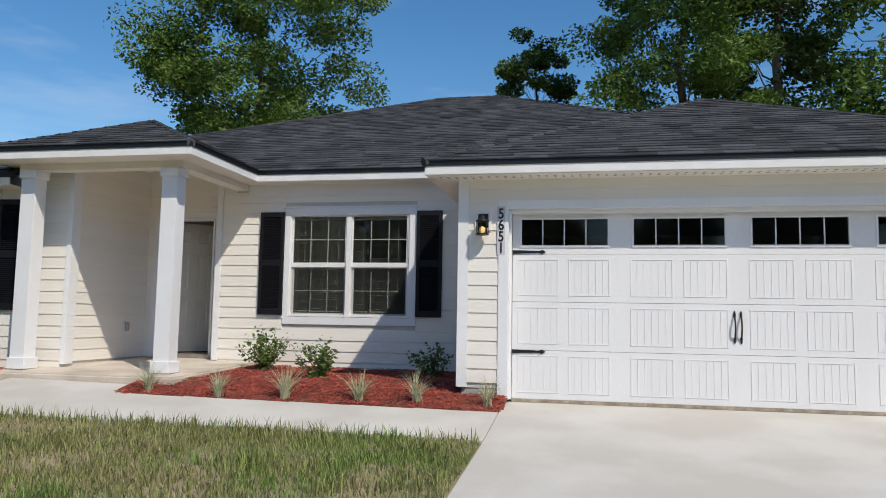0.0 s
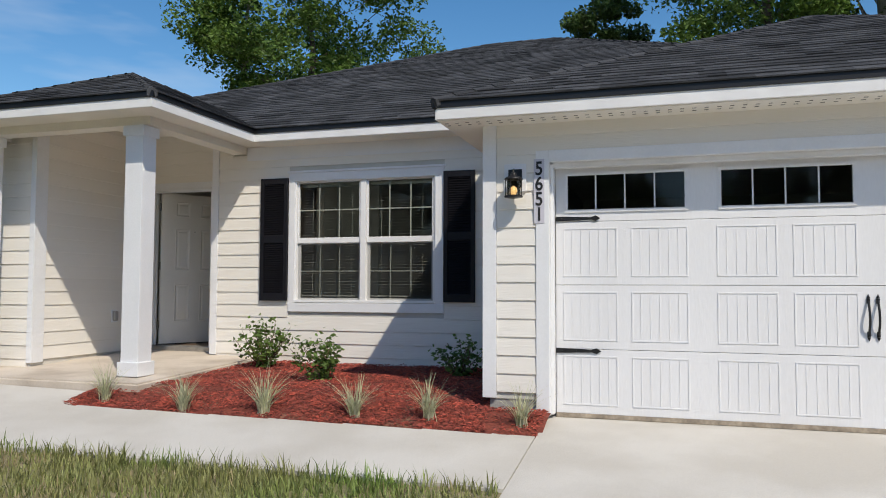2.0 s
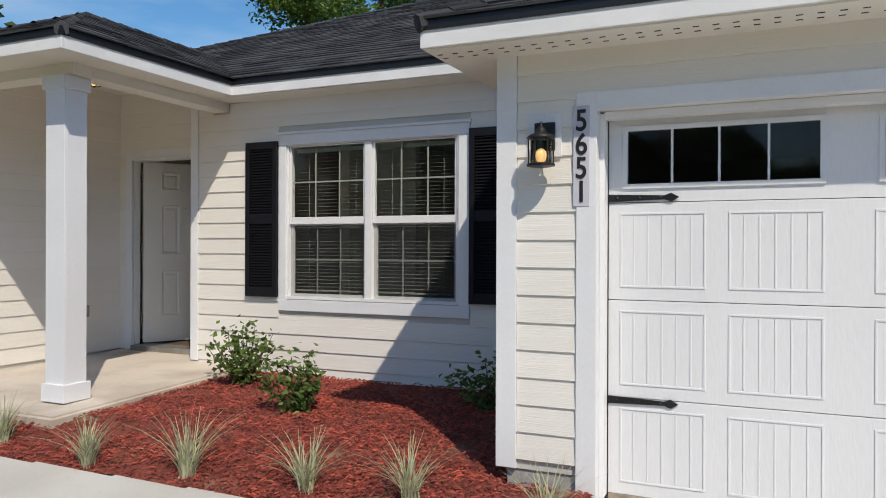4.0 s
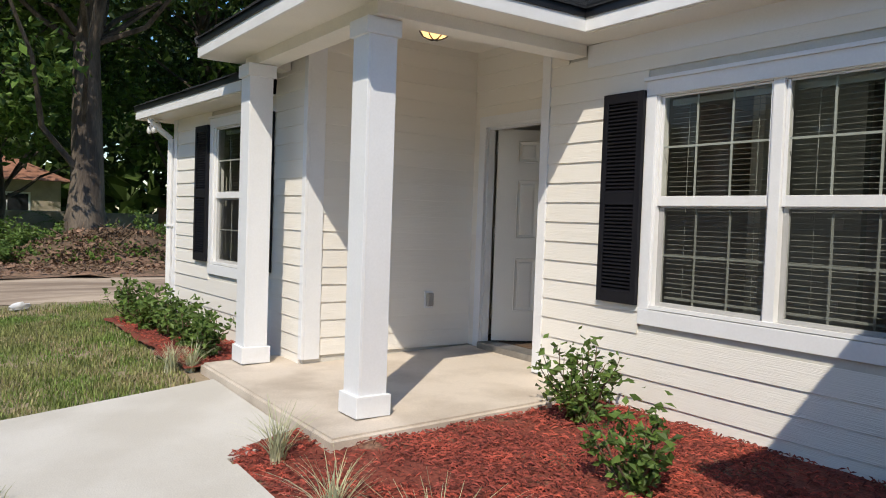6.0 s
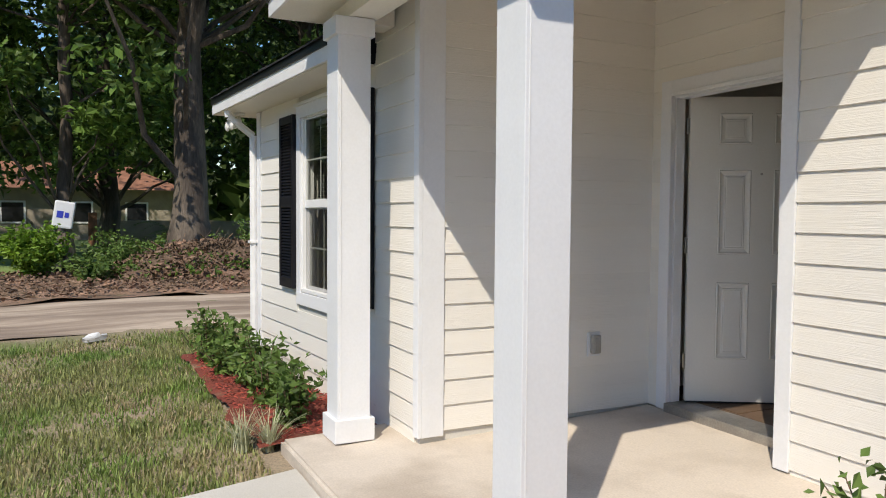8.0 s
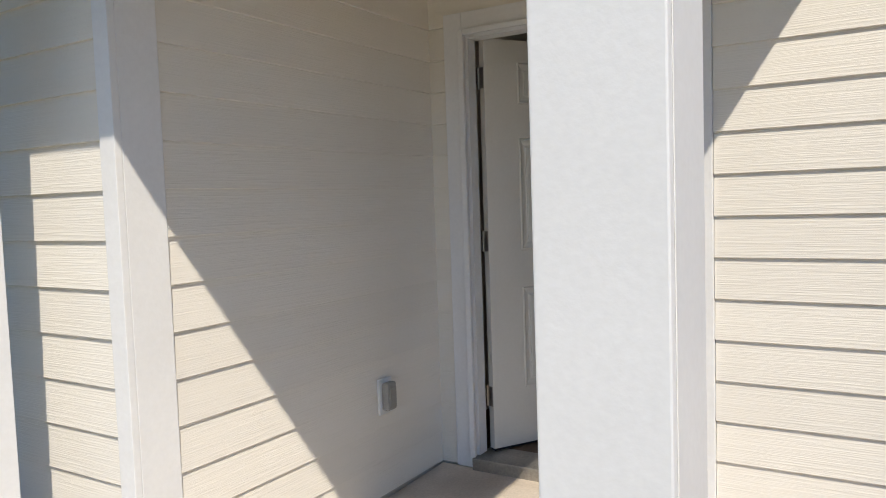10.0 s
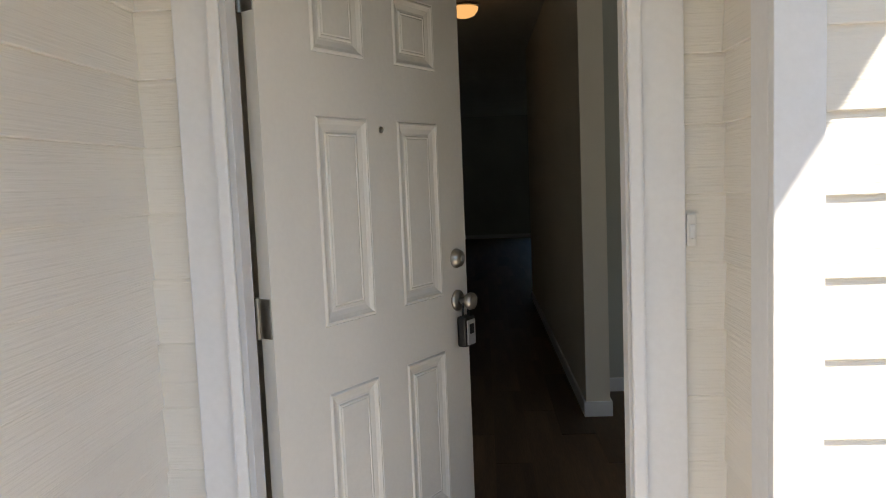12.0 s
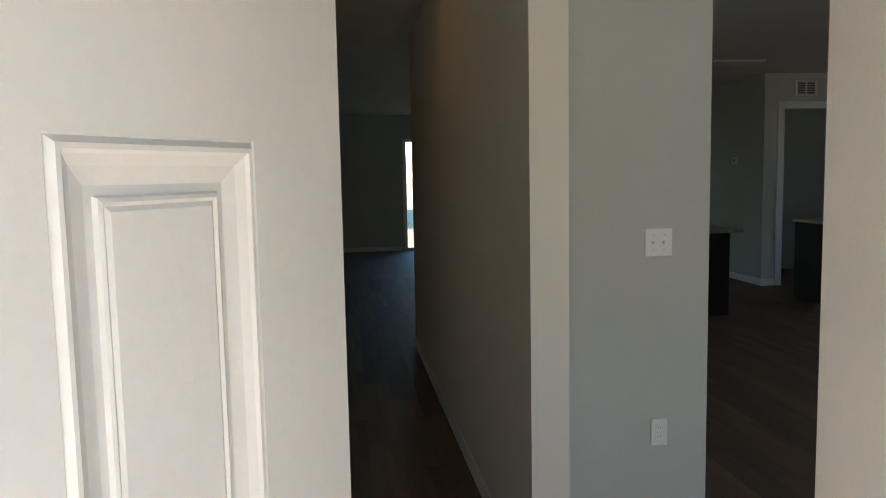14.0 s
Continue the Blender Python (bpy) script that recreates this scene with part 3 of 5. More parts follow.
F = 0.022
PF, PX0, PX1 = -2.15, -0.82, 2.08
TOP_M, TOP_G, TOP_W = 2.88, 2.545, 2.625
eave("fascia_garage", [(4.955, 11.65, -2.25, -2.25 + F), (4.955, 4.955 + F, -2.25 + F, 4.0), (11.65 - F, 11.65, -2.25 + F, 10.0)], TOP_G, "white metal fascia of the garage eave")
eave("fascia_main", [(PX1, 4.955, -0.33, -0.33 + F)], TOP_M, "white metal fascia over the window")
eave("fascia_porch", [(PX0, PX1, PF, PF + F), (PX1 - F, PX1, PF + F, -0.33 + F), (PX0, PX0 + F, PF + F, -1.2)], TOP_M, "white metal fascia round the porch roof")
eave("fascia_wing", [(-3.88, -0.72, WY - 0.35, WY - 0.35 + F), (-3.88, -3.88 + F, WY - 0.35 + F, 10.0)], TOP_W, "white metal fascia of the wing eave")
structure("soffit_garage", boxed((4.977, 11.63, -2.228, GY, LOW - 0.018, LOW - 0.002), (4.977, SX, GY, 4.0, LOW - 0.018, LOW - 0.002)), SOFFIT, "cream vented soffit under the garage eave", "soffit")
structure("soffit_main", boxed((PX1, SX, -0.308, 0.0, EAVE - 0.008, EAVE + 0.006)), SOFFIT, "cream soffit over the window", "soffit")
structure("soffit_wing", boxed((-3.86, -0.72, WY - 0.328, WY, TOP_W - 0.15, TOP_W - 0.136), (-3.86, -3.42, WY, 10.0, TOP_W - 0.15, TOP_W - 0.136)), SOFFIT, "cream soffit of the wing eave", "soffit")
structure("ceiling_porch", boxed((-0.34, 1.61, -1.63, 0.30, PCEIL, PCEIL + 0.014)), SOFFIT, "pale panelled porch ceiling", "ceiling")
structure("soffit_porch", boxed((PX0 + 0.01, PX1 - 0.01, PF + 0.015, -1.815, EAVE, EAVE + 0.014), (1.795, PX1 - 0.001, -1.814, -0.021, EAVE, EAVE + 0.014), (PX0 + 0.01, -0.525, -1.814, WY, EAVE, EAVE + 0.014)), SOFFIT, "cream soffit round the porch", "soffit")
bm = B()
for k in range(74):
    box(bm, 5.0 + k * 0.09, 5.03 + k * 0.09, -2.12, -2.11, LOW - 0.0205, LOW - 0.0175)
    box(bm, 5.0 + k * 0.09, 5.03 + k * 0.09, -2.04, -2.03, LOW - 0.0205, LOW - 0.0175)
tagged(part("soffit_vents", bm, BLACK), "rows of small dark vent slots in the soffit", "vent", "", "stuff")
for name, s, lab in (("porch_beam_front", (-0.53, 1.80, -1.82, -1.63, 2.65, PCEIL - 0.002), "cream boxed beam across the porch posts"),
                     ("porch_beam_side", (1.61, 1.80, -1.628, -0.03, 2.65, PCEIL - 0.002), "cream boxed beam from post to house"),
                     ("porch_beam_wing", (-0.53, -0.34, -1.628, WY - 0.03, 2.65, PCEIL - 0.002), "cream boxed beam from post to wing")):
    structure(name, boxed(s, bevel=0.004), SOFFIT, lab, "beam")

# ---- roof ----
PITCH = 0.46


def roof_plane(name, corners, label, hidden=False, tab=0.145):
    """A sloping plane (eave corners first, counter-clockwise from above) laid with courses of shingle tabs."""
    pts = [Vector(c) for c in corners]
    o, u = pts[0], (pts[1] - pts[0]).normalized()
    nrm = (pts[1] - pts[0]).cross(pts[-1] - pts[0]).normalized()
    v = nrm.cross(u)
    flat = [((p - o).dot(u), (p - o).dot(v)) for p in pts]
    bm = B()
    vs = [bm.verts.new(p) for p in pts]
    lo = [bm.verts.new(p - nrm * 0.05) for p in pts]
    bm.faces.new(vs), bm.faces.new(list(reversed(lo)))
    for k in range(len(vs)):
        j = (k + 1) % len(vs)
        bm.faces.new((vs[k], lo[k], lo[j], vs[j]))
    base = structure(name, bm, SHINGLE, label, "roof")
    if hidden:
        return base
    r, verts, faces = random.Random(len(name)), [], []
    top, row = max(q for _, q in flat), 0
    q = -0.02
    while q < top - 0.02:
        mid, cross = q + tab * 0.5, []
        for (a, b), (c, d) in zip(flat, flat[1:] + flat[:1]):
            if (b - mid) * (d - mid) < 0:
                cross.append(a + (c - a) * (mid - b) / (d - b))
        if len(cross) >= 2:
            s, e = min(cross), max(cross)
            s -= r.uniform(0, 0.02)
            while s < e:
                w = min(r.choice((0.14, 0.2, 0.26, 0.34, 0.45)), e - s)
                h0 = 0.011 if r.random() < 0.6 else 0.016
                k = len(verts)
                for uu, vv, hh in ((s, q, h0), (s + w, q, h0), (s + w, q + tab + 0.02, 0.003), (s, q + tab + 0.02, 0.003), (s, q, 0.0), (s + w, q, 0.0)):
                    verts.append(o + u * uu + v * vv + nrm * hh)
                faces += [(k, k + 1, k + 2, k + 3), (k + 4, k + 5, k + 1, k), (k + 5, k + 2, k + 1), (k + 4, k, k + 3)]
                s += w
        q += tab
        row += 1
    tagged(cloud("shingles", verts, faces, SHINGLE, base), "weathered charcoal asphalt shingles", "", "", "stuff")
    return base


MZ, RY = TOP_M + 0.012, 5.75
MR = MZ + PITCH * (RY + 0.34)
roof_plane("roof_main_front", [(2.05, -0.34, MZ), (10.8, -0.34, MZ), (4.75, RY, MR), (3.5, RY, MR), (-0.995, 2.1, MZ + PITCH * 2.44), (-0.995, 0.45, MZ + PITCH * 0.79), (1.6, 0.2, MZ + PITCH * 0.54)], "charcoal shingle roof over the front of the house")
roof_plane("roof_main_right", [(10.8, -0.34, MZ), (10.8, 16.0, MZ + 0.3), (4.75, RY, MR)], "charcoal shingle hip of the main roof")
roof_plane("roof_main_left", [(-4.0, 16.0, MZ + 0.3), (-4.0, 0.6, MZ), (3.5, RY, MR)], "charcoal shingle hip at the far end", True)
roof_plane("roof_main_rear", [(10.8, 16.0, MZ + 0.3), (-4.0, 16.0, MZ + 0.3), (3.5, RY, MR), (4.75, RY, MR)], "charcoal shingle rear slope", True)
GZ = TOP_G + 0.012
GXm, GYa = 8.36, 1.15
GR = GZ + PITCH * (GYa + 2.21)
roof_plane("roof_garage_front", [(4.945, -2.26, GZ), (11.66, -2.26, GZ), (GXm, GYa, GR)], "charcoal shingle hip over the garage")
roof_plane("roof_garage_left", [(4.945, 4.1, GZ), (4.945, -2.26, GZ), (GXm, GYa, GR), (GXm, 4.1, GR)], "charcoal shingle side slope of the garage roof", True)
roof_plane("roof_garage_right", [(11.66, -2.26, GZ), (11.66, 4.1, GZ), (GXm, 4.1, GR), (GXm, GYa, GR)], "charcoal shingle side slope of the garage roof", True)
PZ, PXm = TOP_M + 0.012, (PX0 + PX1) / 2
PR = PZ + PITCH * (PX1 + 0.01 - PXm)
PYa = PF - 0.01 + (PX1 + 0.01 - PXm)
roof_plane("roof_porch_front", [(PX0 - 0.01, PF - 0.01, PZ), (PX1 + 0.01, PF - 0.01, PZ), (PXm, PYa, PR)], "charcoal shingle hip over the porch")
roof_plane("roof_porch_right", [(PX1 + 0.01, PF - 0.01, PZ), (PX1 + 0.01, -0.31, PZ), (PXm, 1.4, PR), (PXm, PYa, PR)], "charcoal shingle side slope of the porch roof")
roof_plane("roof_porch_left", [(PX0 - 0.01, 1.4, PZ), (PX0 - 0.01, PF - 0.01, PZ), (PXm, PYa, PR), (PXm, 1.4, PR)], "charcoal shingle side slope of the porch roof")
VZ = TOP_W + 0.012
roof_plane("roof_wing_front", [(-3.89, WY - 0.36, VZ), (-0.72, WY - 0.36, VZ), (-0.72, WY + 0.66, VZ + PITCH * 1.02), (-1.795, WY - 0.36 + 2.095, VZ + PITCH * 2.095)], "charcoal shingle hip over the wing")
roof_plane("roof_wing_left", [(-3.89, 10.0, VZ), (-3.89, WY - 0.36, VZ), (-1.795, WY - 0.36 + 2.095, VZ + PITCH * 2.095), (-1.795, 10.0, VZ + PITCH * 2.095)], "charcoal shingle side slope of the wing", True)


def ridge_caps(name, lines):
    bm = B()
    for a, b in lines:
        a, b = Vector(a), Vector(b)
        n = max(2, int((b - a).length / 0.2))
        for k in range(n):
            p, q = a.lerp(b, k / n), a.lerp(b, (k + 1.15) / n)
            tube(bm, p + Vector((0, 0, 0.006)), q + Vector((0, 0, 0.0)), 0.055, 0.05, 6)
    return tagged(part(name, bm, SHINGLE), "overlapping charcoal ridge and hip cap shingles", "roof", "", "stuff")


ridge_caps("ridge_caps", [((4.75, RY, MR - 0.03), (3.5, RY, MR - 0.03)), ((10.8, -0.34, MZ - 0.03), (4.75, RY, MR - 0.03)), ((-1.0, 2.11, MZ + PITCH * 2.42 - 0.03), (3.5, RY, MR - 0.03)),
                          ((4.945, -2.26, GZ - 0.03), (GXm, GYa, GR - 0.03)), ((11.66, -2.26, GZ - 0.03), (GXm, GYa, GR - 0.03)),
                          ((PX0, PF, PZ - 0.03), (PXm, PYa, PR - 0.03)), ((PX1, PF, PZ - 0.03), (PXm, PYa, PR - 0.03)), ((PXm, PYa, PR - 0.03), (PXm, 1.3, PR - 0.03))])

# ---- porch ----
bm = B()
slab_top = lambda y: 0.10 + 0.035 * (y + 2.15)
outline = [(-0.53, -2.15), (2.00, -2.15), (2.04, -0.02), (1.34, -0.02), (1.34, 0.30), (0.0, 0.30), (0.0, -1.45), (-0.53, -1.45)]
lo, hi = [bm.verts.new((x, y, -0.15)) for x, y in outline], [bm.verts.new((x, y, slab_top(y))) for x, y in outline]
bm.faces.new(hi)
for k in range(8):
    j = (k + 1) % 8
    bm.faces.new((lo[k], lo[j], hi[j], hi[k]))
bmesh.ops.bevel(bm, geom=[e for e in bm.edges if e.verts[0] in hi and e.verts[1] in hi], offset=0.02, segments=3, affect="EDGES")
structure("porch_slab", bm, PORCH, "tan stained concrete porch slab", "slab")


def porch_post(at):
    post = thing("porch_post", at, "white boxed porch post with a plinth and cap", "post", "porch posts")
    top = 2.65 - at[2]
    part("shaft", boxed((-0.103, 0.103, -0.103, 0.103, 0.0, top - 0.002), bevel=0.004), TRIM, post)
    part("plinth", boxed((-0.126, 0.126, -0.126, 0.126, 0.008, 0.148), bevel=0.006), TRIM, post)
    part("cap", boxed((-0.124, 0.124, -0.124, 0.124, top - 0.11, top - 0.004), bevel=0.006), TRIM, post)
    part("seam", boxed((0.1035, 0.1052, -0.085, -0.081, 0.15, top - 0.14)), VINYL, post, "thin caulked joint line in the post face")
    return post


first = porch_post((1.628, -1.732, slab_top(-1.722) - 0.002))
copy_thing(first, pose(-0.335, -1.78, slab_top(-1.722) - 0.002))

# ---- windows and shutters ----
def hung_window(name, at, w, lights, cols, label):
    """Single-hung vinyl windows side by side; local x runs along the wall from the opening's corner, y into the house."""
    h = WZ1 - WZ0
    win = tagged(new(name), label, "window", "", "structure")
    win.matrix_basis = pose(*at)
    f = 0.030
    spans = [(0.0, f, -0.012, 0.09, 0, h), (w - f, w, -0.012, 0.09, 0, h), (f, w - f, -0.012, 0.09, 0, 0.024), (f, w - f, -0.012, 0.09, h - 0.02, h)]
    bays = [(f + 0.002, w - f - 0.002)]
    if lights == 2:
        spans.append((w / 2 - 0.036, w / 2 + 0.036, -0.014, 0.09, 0.024, h - 0.02))
        bays = [(f + 0.002, w / 2 - 0.038), (w / 2 + 0.038, w - f - 0.002)]
    part("window_frame", boxed(*spans, bevel=0.004), VINYL, win)
    part("window_sill", boxed((0.01, w - 0.01, -0.024, -0.0125, 0.0, 0.028), bevel=0.003), VINYL, win)
    for a, b in bays:
        for lo, hi, d, s, foot, head in ((0.706, h - 0.022, 0.0, 0.022, 0.066, 0.012), (0.026, 0.722, 0.026, 0.034, 0.026, 0.03)):
            sash = part("sash", boxed((a, a + s, d + 0.006, d + 0.03, lo, hi), (b - s, b, d + 0.006, d + 0.03, lo, hi), (a + s, b - s, d + 0.006, d + 0.03, lo, lo + foot),
                                      (a + s, b - s, d + 0.006, d + 0.03, hi - head, hi), bevel=0.003), VINYL, win)
            glazing(a + s, b - s, d + 0.014, lo + foot, hi - head, sash)
            for k in range(1, cols):
                x = a + s + (b - a - 2 * s) * k / cols
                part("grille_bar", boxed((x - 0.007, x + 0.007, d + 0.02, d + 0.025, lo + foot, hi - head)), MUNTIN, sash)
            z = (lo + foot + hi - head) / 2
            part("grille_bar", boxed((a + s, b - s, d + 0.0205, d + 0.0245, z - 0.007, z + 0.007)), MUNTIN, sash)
        mesh_screen = cloud("insect_screen", [(a + 0.012, 0.012, 0.03), (b - 0.012, 0.012, 0.03), (b - 0.012, 0.012, 0.70), (a + 0.012, 0.012, 0.70)], [(0, 1, 2, 3)], SCREEN, win, "fine grey insect screen over the lower sash")
        mesh_screen.visible_shadow = False
    return win


hung_window("window_1", (WX0, 0.004, WZ0), WX1 - WX0, 2, 3, "white vinyl double window with grilles over open blinds")
hung_window("window_2", (VX0, WY + 0.004, WZ0), VX1 - VX0, 1, 3, "white vinyl single-hung window of the wing with grilles")


def blind(at, width, height, drop):
    b = thing("window_blind", at, "white slatted blind lowered behind the window glass", "blind", "window blinds")
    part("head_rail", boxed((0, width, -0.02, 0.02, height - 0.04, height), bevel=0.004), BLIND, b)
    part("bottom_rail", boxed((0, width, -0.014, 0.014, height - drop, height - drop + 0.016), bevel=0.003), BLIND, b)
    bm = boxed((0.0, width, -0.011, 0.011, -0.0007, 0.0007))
    bmesh.ops.rotate(bm, verts=bm.verts, cent=(0, 0, 0), matrix=Matrix.Rotation(radians(6), 3, "X"))
    me = bpy.data.meshes.new("slat")
    bm.to_mesh(me)
    bm.free()
    me.materials.append(BLIND)
    z = height - 0.06
    while z > height - drop + 0.03:
        s = new("slat", me)
        s.matrix_basis = pose(0, 0, z)
        s.parent = b
        z -= 0.033
    for x in (width * 0.18, width * 0.82):
        part("cord", boxed((x - 0.0015, x + 0.0015, -0.015, -0.013, height - drop, height - 0.03)), BLIND, b)
    return b


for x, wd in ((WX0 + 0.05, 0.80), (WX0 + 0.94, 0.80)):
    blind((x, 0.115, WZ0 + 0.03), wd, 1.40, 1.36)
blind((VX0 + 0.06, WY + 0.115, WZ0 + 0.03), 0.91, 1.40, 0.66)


def shutter(at, label):
    """A louvred shutter with two panels of slats; local x along the wall, z up."""
    s = thing("shutter", at, label, "shutter", "window shutters")
    w, h, st = 0.365, 1.48, 0.048
    part("frame", boxed((0, st, -0.034, 0, 0, h), (w - st, w, -0.034, 0, 0, h), (st, w - st, -0.034, 0, 0, 0.085), (st, w - st, -0.034, 0, h - 0.07, h),
                        (st, w - st, -0.034, 0, h * 0.5 - 0.045, h * 0.5 + 0.045), bevel=0.003), SHUTTER, s)
    part("backing", boxed((st - 0.002, w - st + 0.002, -0.008, -0.001, 0.08, h - 0.06)), SHUTTER, s)
    bm = boxed((st - 0.004, w - st + 0.004, -0.016, 0.016, -0.0025, 0.0025))
    bmesh.ops.rotate(bm, verts=bm.verts, cent=(0, 0, 0), matrix=Matrix.Rotation(radians(48), 3, "X"))
    me = bpy.data.meshes.new("slat")
    bm.to_mesh(me)
    bm.free()
    me.materials.append(SHUTTER)
    for lo, hi in ((0.095, h * 0.5 - 0.05), (h * 0.5 + 0.055, h - 0.075)):
        z = lo
        while z < hi:
            o = new("slat", me)
            o.matrix_basis = pose(0, -0.018, z)
            o.parent = s
            z += 0.0265
    return s


one = shutter((2.02, -0.022, 0.852), "black louvred shutter beside the front window")
copy_thing(one, pose(4.352, -0.022, 0.852))
for x in (-2.645, -1.066):
    tagged(copy_thing(one, pose(x, WY - 0.022, 0.852)), "black louvred shutter beside the wing window")

# ---- garage door ----
GD = -1.745


def garage_door():
    d = thing("garage_door", (5.873, GD, -0.028), "white panelled garage door with a row of black windows", "garage door")
    W, H = 4.854, 0.5335
    pitch, first = 1.222, 0.064
    for row in range(4):
        z = row * H
        bm = B()
        if row < 3:
            box(bm, 0, W, 0, 0.045, z + 0.002, z + H - 0.002, 0.003)
        else:
            z0, z1 = z + 0.097, z + 0.393
            box(bm, 0, W, 0, 0.045, z + 0.002, z0)
            box(bm, 0, W, 0, 0.045, z1, z + 0.49)
            xs = [0.0] + [v for k in range(4) for v in (0.10 + k * pitch, 0.10 + k * pitch + 0.95)] + [W]
            for k in range(0, len(xs), 2):
                box(bm, xs[k], xs[k + 1], 0, 0.045, z0, z1)
        sec = part("section", bm, GARAGE, d)
        if row < 3:
            for k in range(8):
                x0 = first + (k // 2) * pitch + (k % 2) * 0.558
                x1, p0, p1 = x0 + 0.446, z + 0.07, z + 0.478
                bm, r = B(), 0.011
                box(bm, x0, x1, -0.0045, -0.0005, p0, p0 + r, 0.0016)
                box(bm, x0, x1, -0.0045, -0.0005, p1 - r, p1, 0.0016)
                box(bm, x0, x0 + r, -0.0045, -0.0005, p0 + r, p1 - r, 0.0016)
                box(bm, x1 - r, x1, -0.0045, -0.0005, p0 + r, p1 - r, 0.0016)
                for q in range(1, 6):
                    u = x0 + (x1 - x0) * q / 6
                    box(bm, u - 0.0035, u + 0.0035, -0.003, -0.0005, p0 + r + 0.006, p1 - r - 0.006, 0.0012)
                part("panel", bm, GARAGE, sec)
        else:
            for k in range(4):
                x0 = 0.10 + k * pitch
                x1, f = x0 + 0.95, 0.022
                win = part("garage_window", boxed((x0 - f, x0 + 0.004, -0.012, 0.02, z0 - f, z1 + f), (x1 - 0.004, x1 + f, -0.012, 0.02, z0 - f, z1 + f),
                                                  (x0, x1, -0.012, 0.02, z0 - f, z0 + 0.004), (x0, x1, -0.012, 0.02, z1 - 0.004, z1 + f), bevel=0.002), GARAGE, d, "white window surround")
                glazing(x0, x1, 0.01, z0, z1, win)
                for q in (1, 2, 3):
                    u = x0 + 0.95 * q / 4
                    part("grille_bar", boxed((u - 0.006, u + 0.006, -0.004, 0.007, z0, z1)), GARAGE, win)
    part("bottom_seal", boxed((0, W, -0.004, 0.04, -0.036, 0.0012), bevel=0.004), SEAL, d, "weathered tan bottom seal")
    for z in (0.519, 1.625):
        for flip in (False, True):
            bm = B()
            pts = [(0.003, -0.021), (0.003, 0.021), (0.30, 0.011), (0.335, 0.024), (0.375, 0.0), (0.335, -0.024), (0.30, -0.011)]
            vs = []
            for y in (-0.012, -0.007):
                vs.append([bm.verts.new(((W - x if flip else x), y, z + q)) for x, q in pts])
            bm.faces.new(vs[0]), bm.faces.new(list(reversed(vs[1])))
            for k in range(7):
                j = (k + 1) % 7
                bm.faces.new((vs[0][k], vs[1][k], vs[1][j], vs[0][j]))
            for x in (0.05, 0.17, 0.28):
                ball(bm, (W - x if flip else x, -0.013, z), 0.007, u=6, v=4)
            part("strap_hinge", bm, IRON, d, "black iron strap hinge")
    for x in (8.225 - 5.873, 8.290 - 5.873):
        bm = B()
        for z in (0.70, 0.95):
            box(bm, x - 0.012, x + 0.012, -0.012, -0.001, z - 0.02, z + 0.02, 0.003)
        for z, s in ((0.972, 1), (0.678, -1)):
            tube(bm, (x, -0.007, z), (x, -0.007, z + s * 0.03), 0.014, 0.001, 6)
        last = None
        for k in range(9):
            p = (x, -0.012 - 0.04 * math.sin(math.pi * k / 8), 0.70 + 0.25 * k / 8)
            if last:
                tube(bm, last, p, 0.009, 0.009, 8)
            last = p
        part("pull_handle", bm, IRON, d, "black iron spade pull handle")
    return d


garage_door()
structure("garage_floor", boxed((5.45, 11.16, -1.93, 4.1, -0.14, -0.066)), CONCRETE, "concrete garage floor and door sill", "floor")
structure("garage_rear_wall", boxed((SX + T, 11.16, 4.0, 4.12, -0.034, 2.42)), WALL_IN, "plain garage rear wall", "wall")
structure("garage_inner_wall", boxed((SX, SX + T, 0.0, 4.0, 0.0, 2.42)), WALL_IN, "plain wall between garage and rooms", "wall")
structure("ceiling_garage", boxed((SX + 0.01, 11.2, GY + 0.13, 4.05, 2.425, 2.44)), CEILING, "plain garage ceiling", "ceiling")

# ---- house numbers ----
nums = thing("house_numbers", (5.764, GY - P - 0.001, 1.553), "black house numbers 5651 on a pale strip", "house number")
part("plate", boxed((-0.044, 0.044, -0.003, 0.0, -0.005, 0.535), bevel=0.001), material("number_strip", (0.60, 0.59, 0.66), 0.4, 0.03), nums, "pale lavender plastic strip")
for k, ch in enumerate("5651"):
    cu = bpy.data.curves.new("digit", "FONT")
    cu.body, cu.size, cu.extrude, cu.offset, cu.align_x, cu.align_y = ch, 0.160, 0.0015, 0.0028, "CENTER", "BOTTOM_BASELINE"
    ob = new("digit", cu)
    ob.data.materials.append(BLACK)
    ob.matrix_basis = pose(0, -0.0052, 0.402 - k * 0.1275, 90, 0, 0) @ Matrix.Diagonal((0.84, 1, 1, 1))
    ob.parent = nums
    tagged(ob, "black plastic digit")

# ---- wall lantern ----
lamp = thing("wall_lantern", (5.568, GY - 0.02, 1.757), "black wall lantern with clear glass and a warm bulb", "wall lamp")
part("mounting_block", boxed((-0.099, 0.087, -0.012, 0.0, 0.063, 0.298), bevel=0.003), TRIM, lamp, "white mounting block")
part("back_plate", boxed((-0.061, 0.054, -0.03, -0.0125, 0.096, 0.25), bevel=0.004), IRON, lamp)
bm = B()
tube(bm, (0.0, -0.03, 0.20), (0.0, -0.105, 0.215), 0.008, 0.008)
tube(bm, (0.0, -0.105, 0.215), (0.0, -0.105, 0.19), 0.01, 0.012)
part("arm", bm, IRON, lamp)
LM = Matrix.Translation((0, -0.105, 0)) @ Matrix.Diagonal((0.92, 0.92, 1, 1))
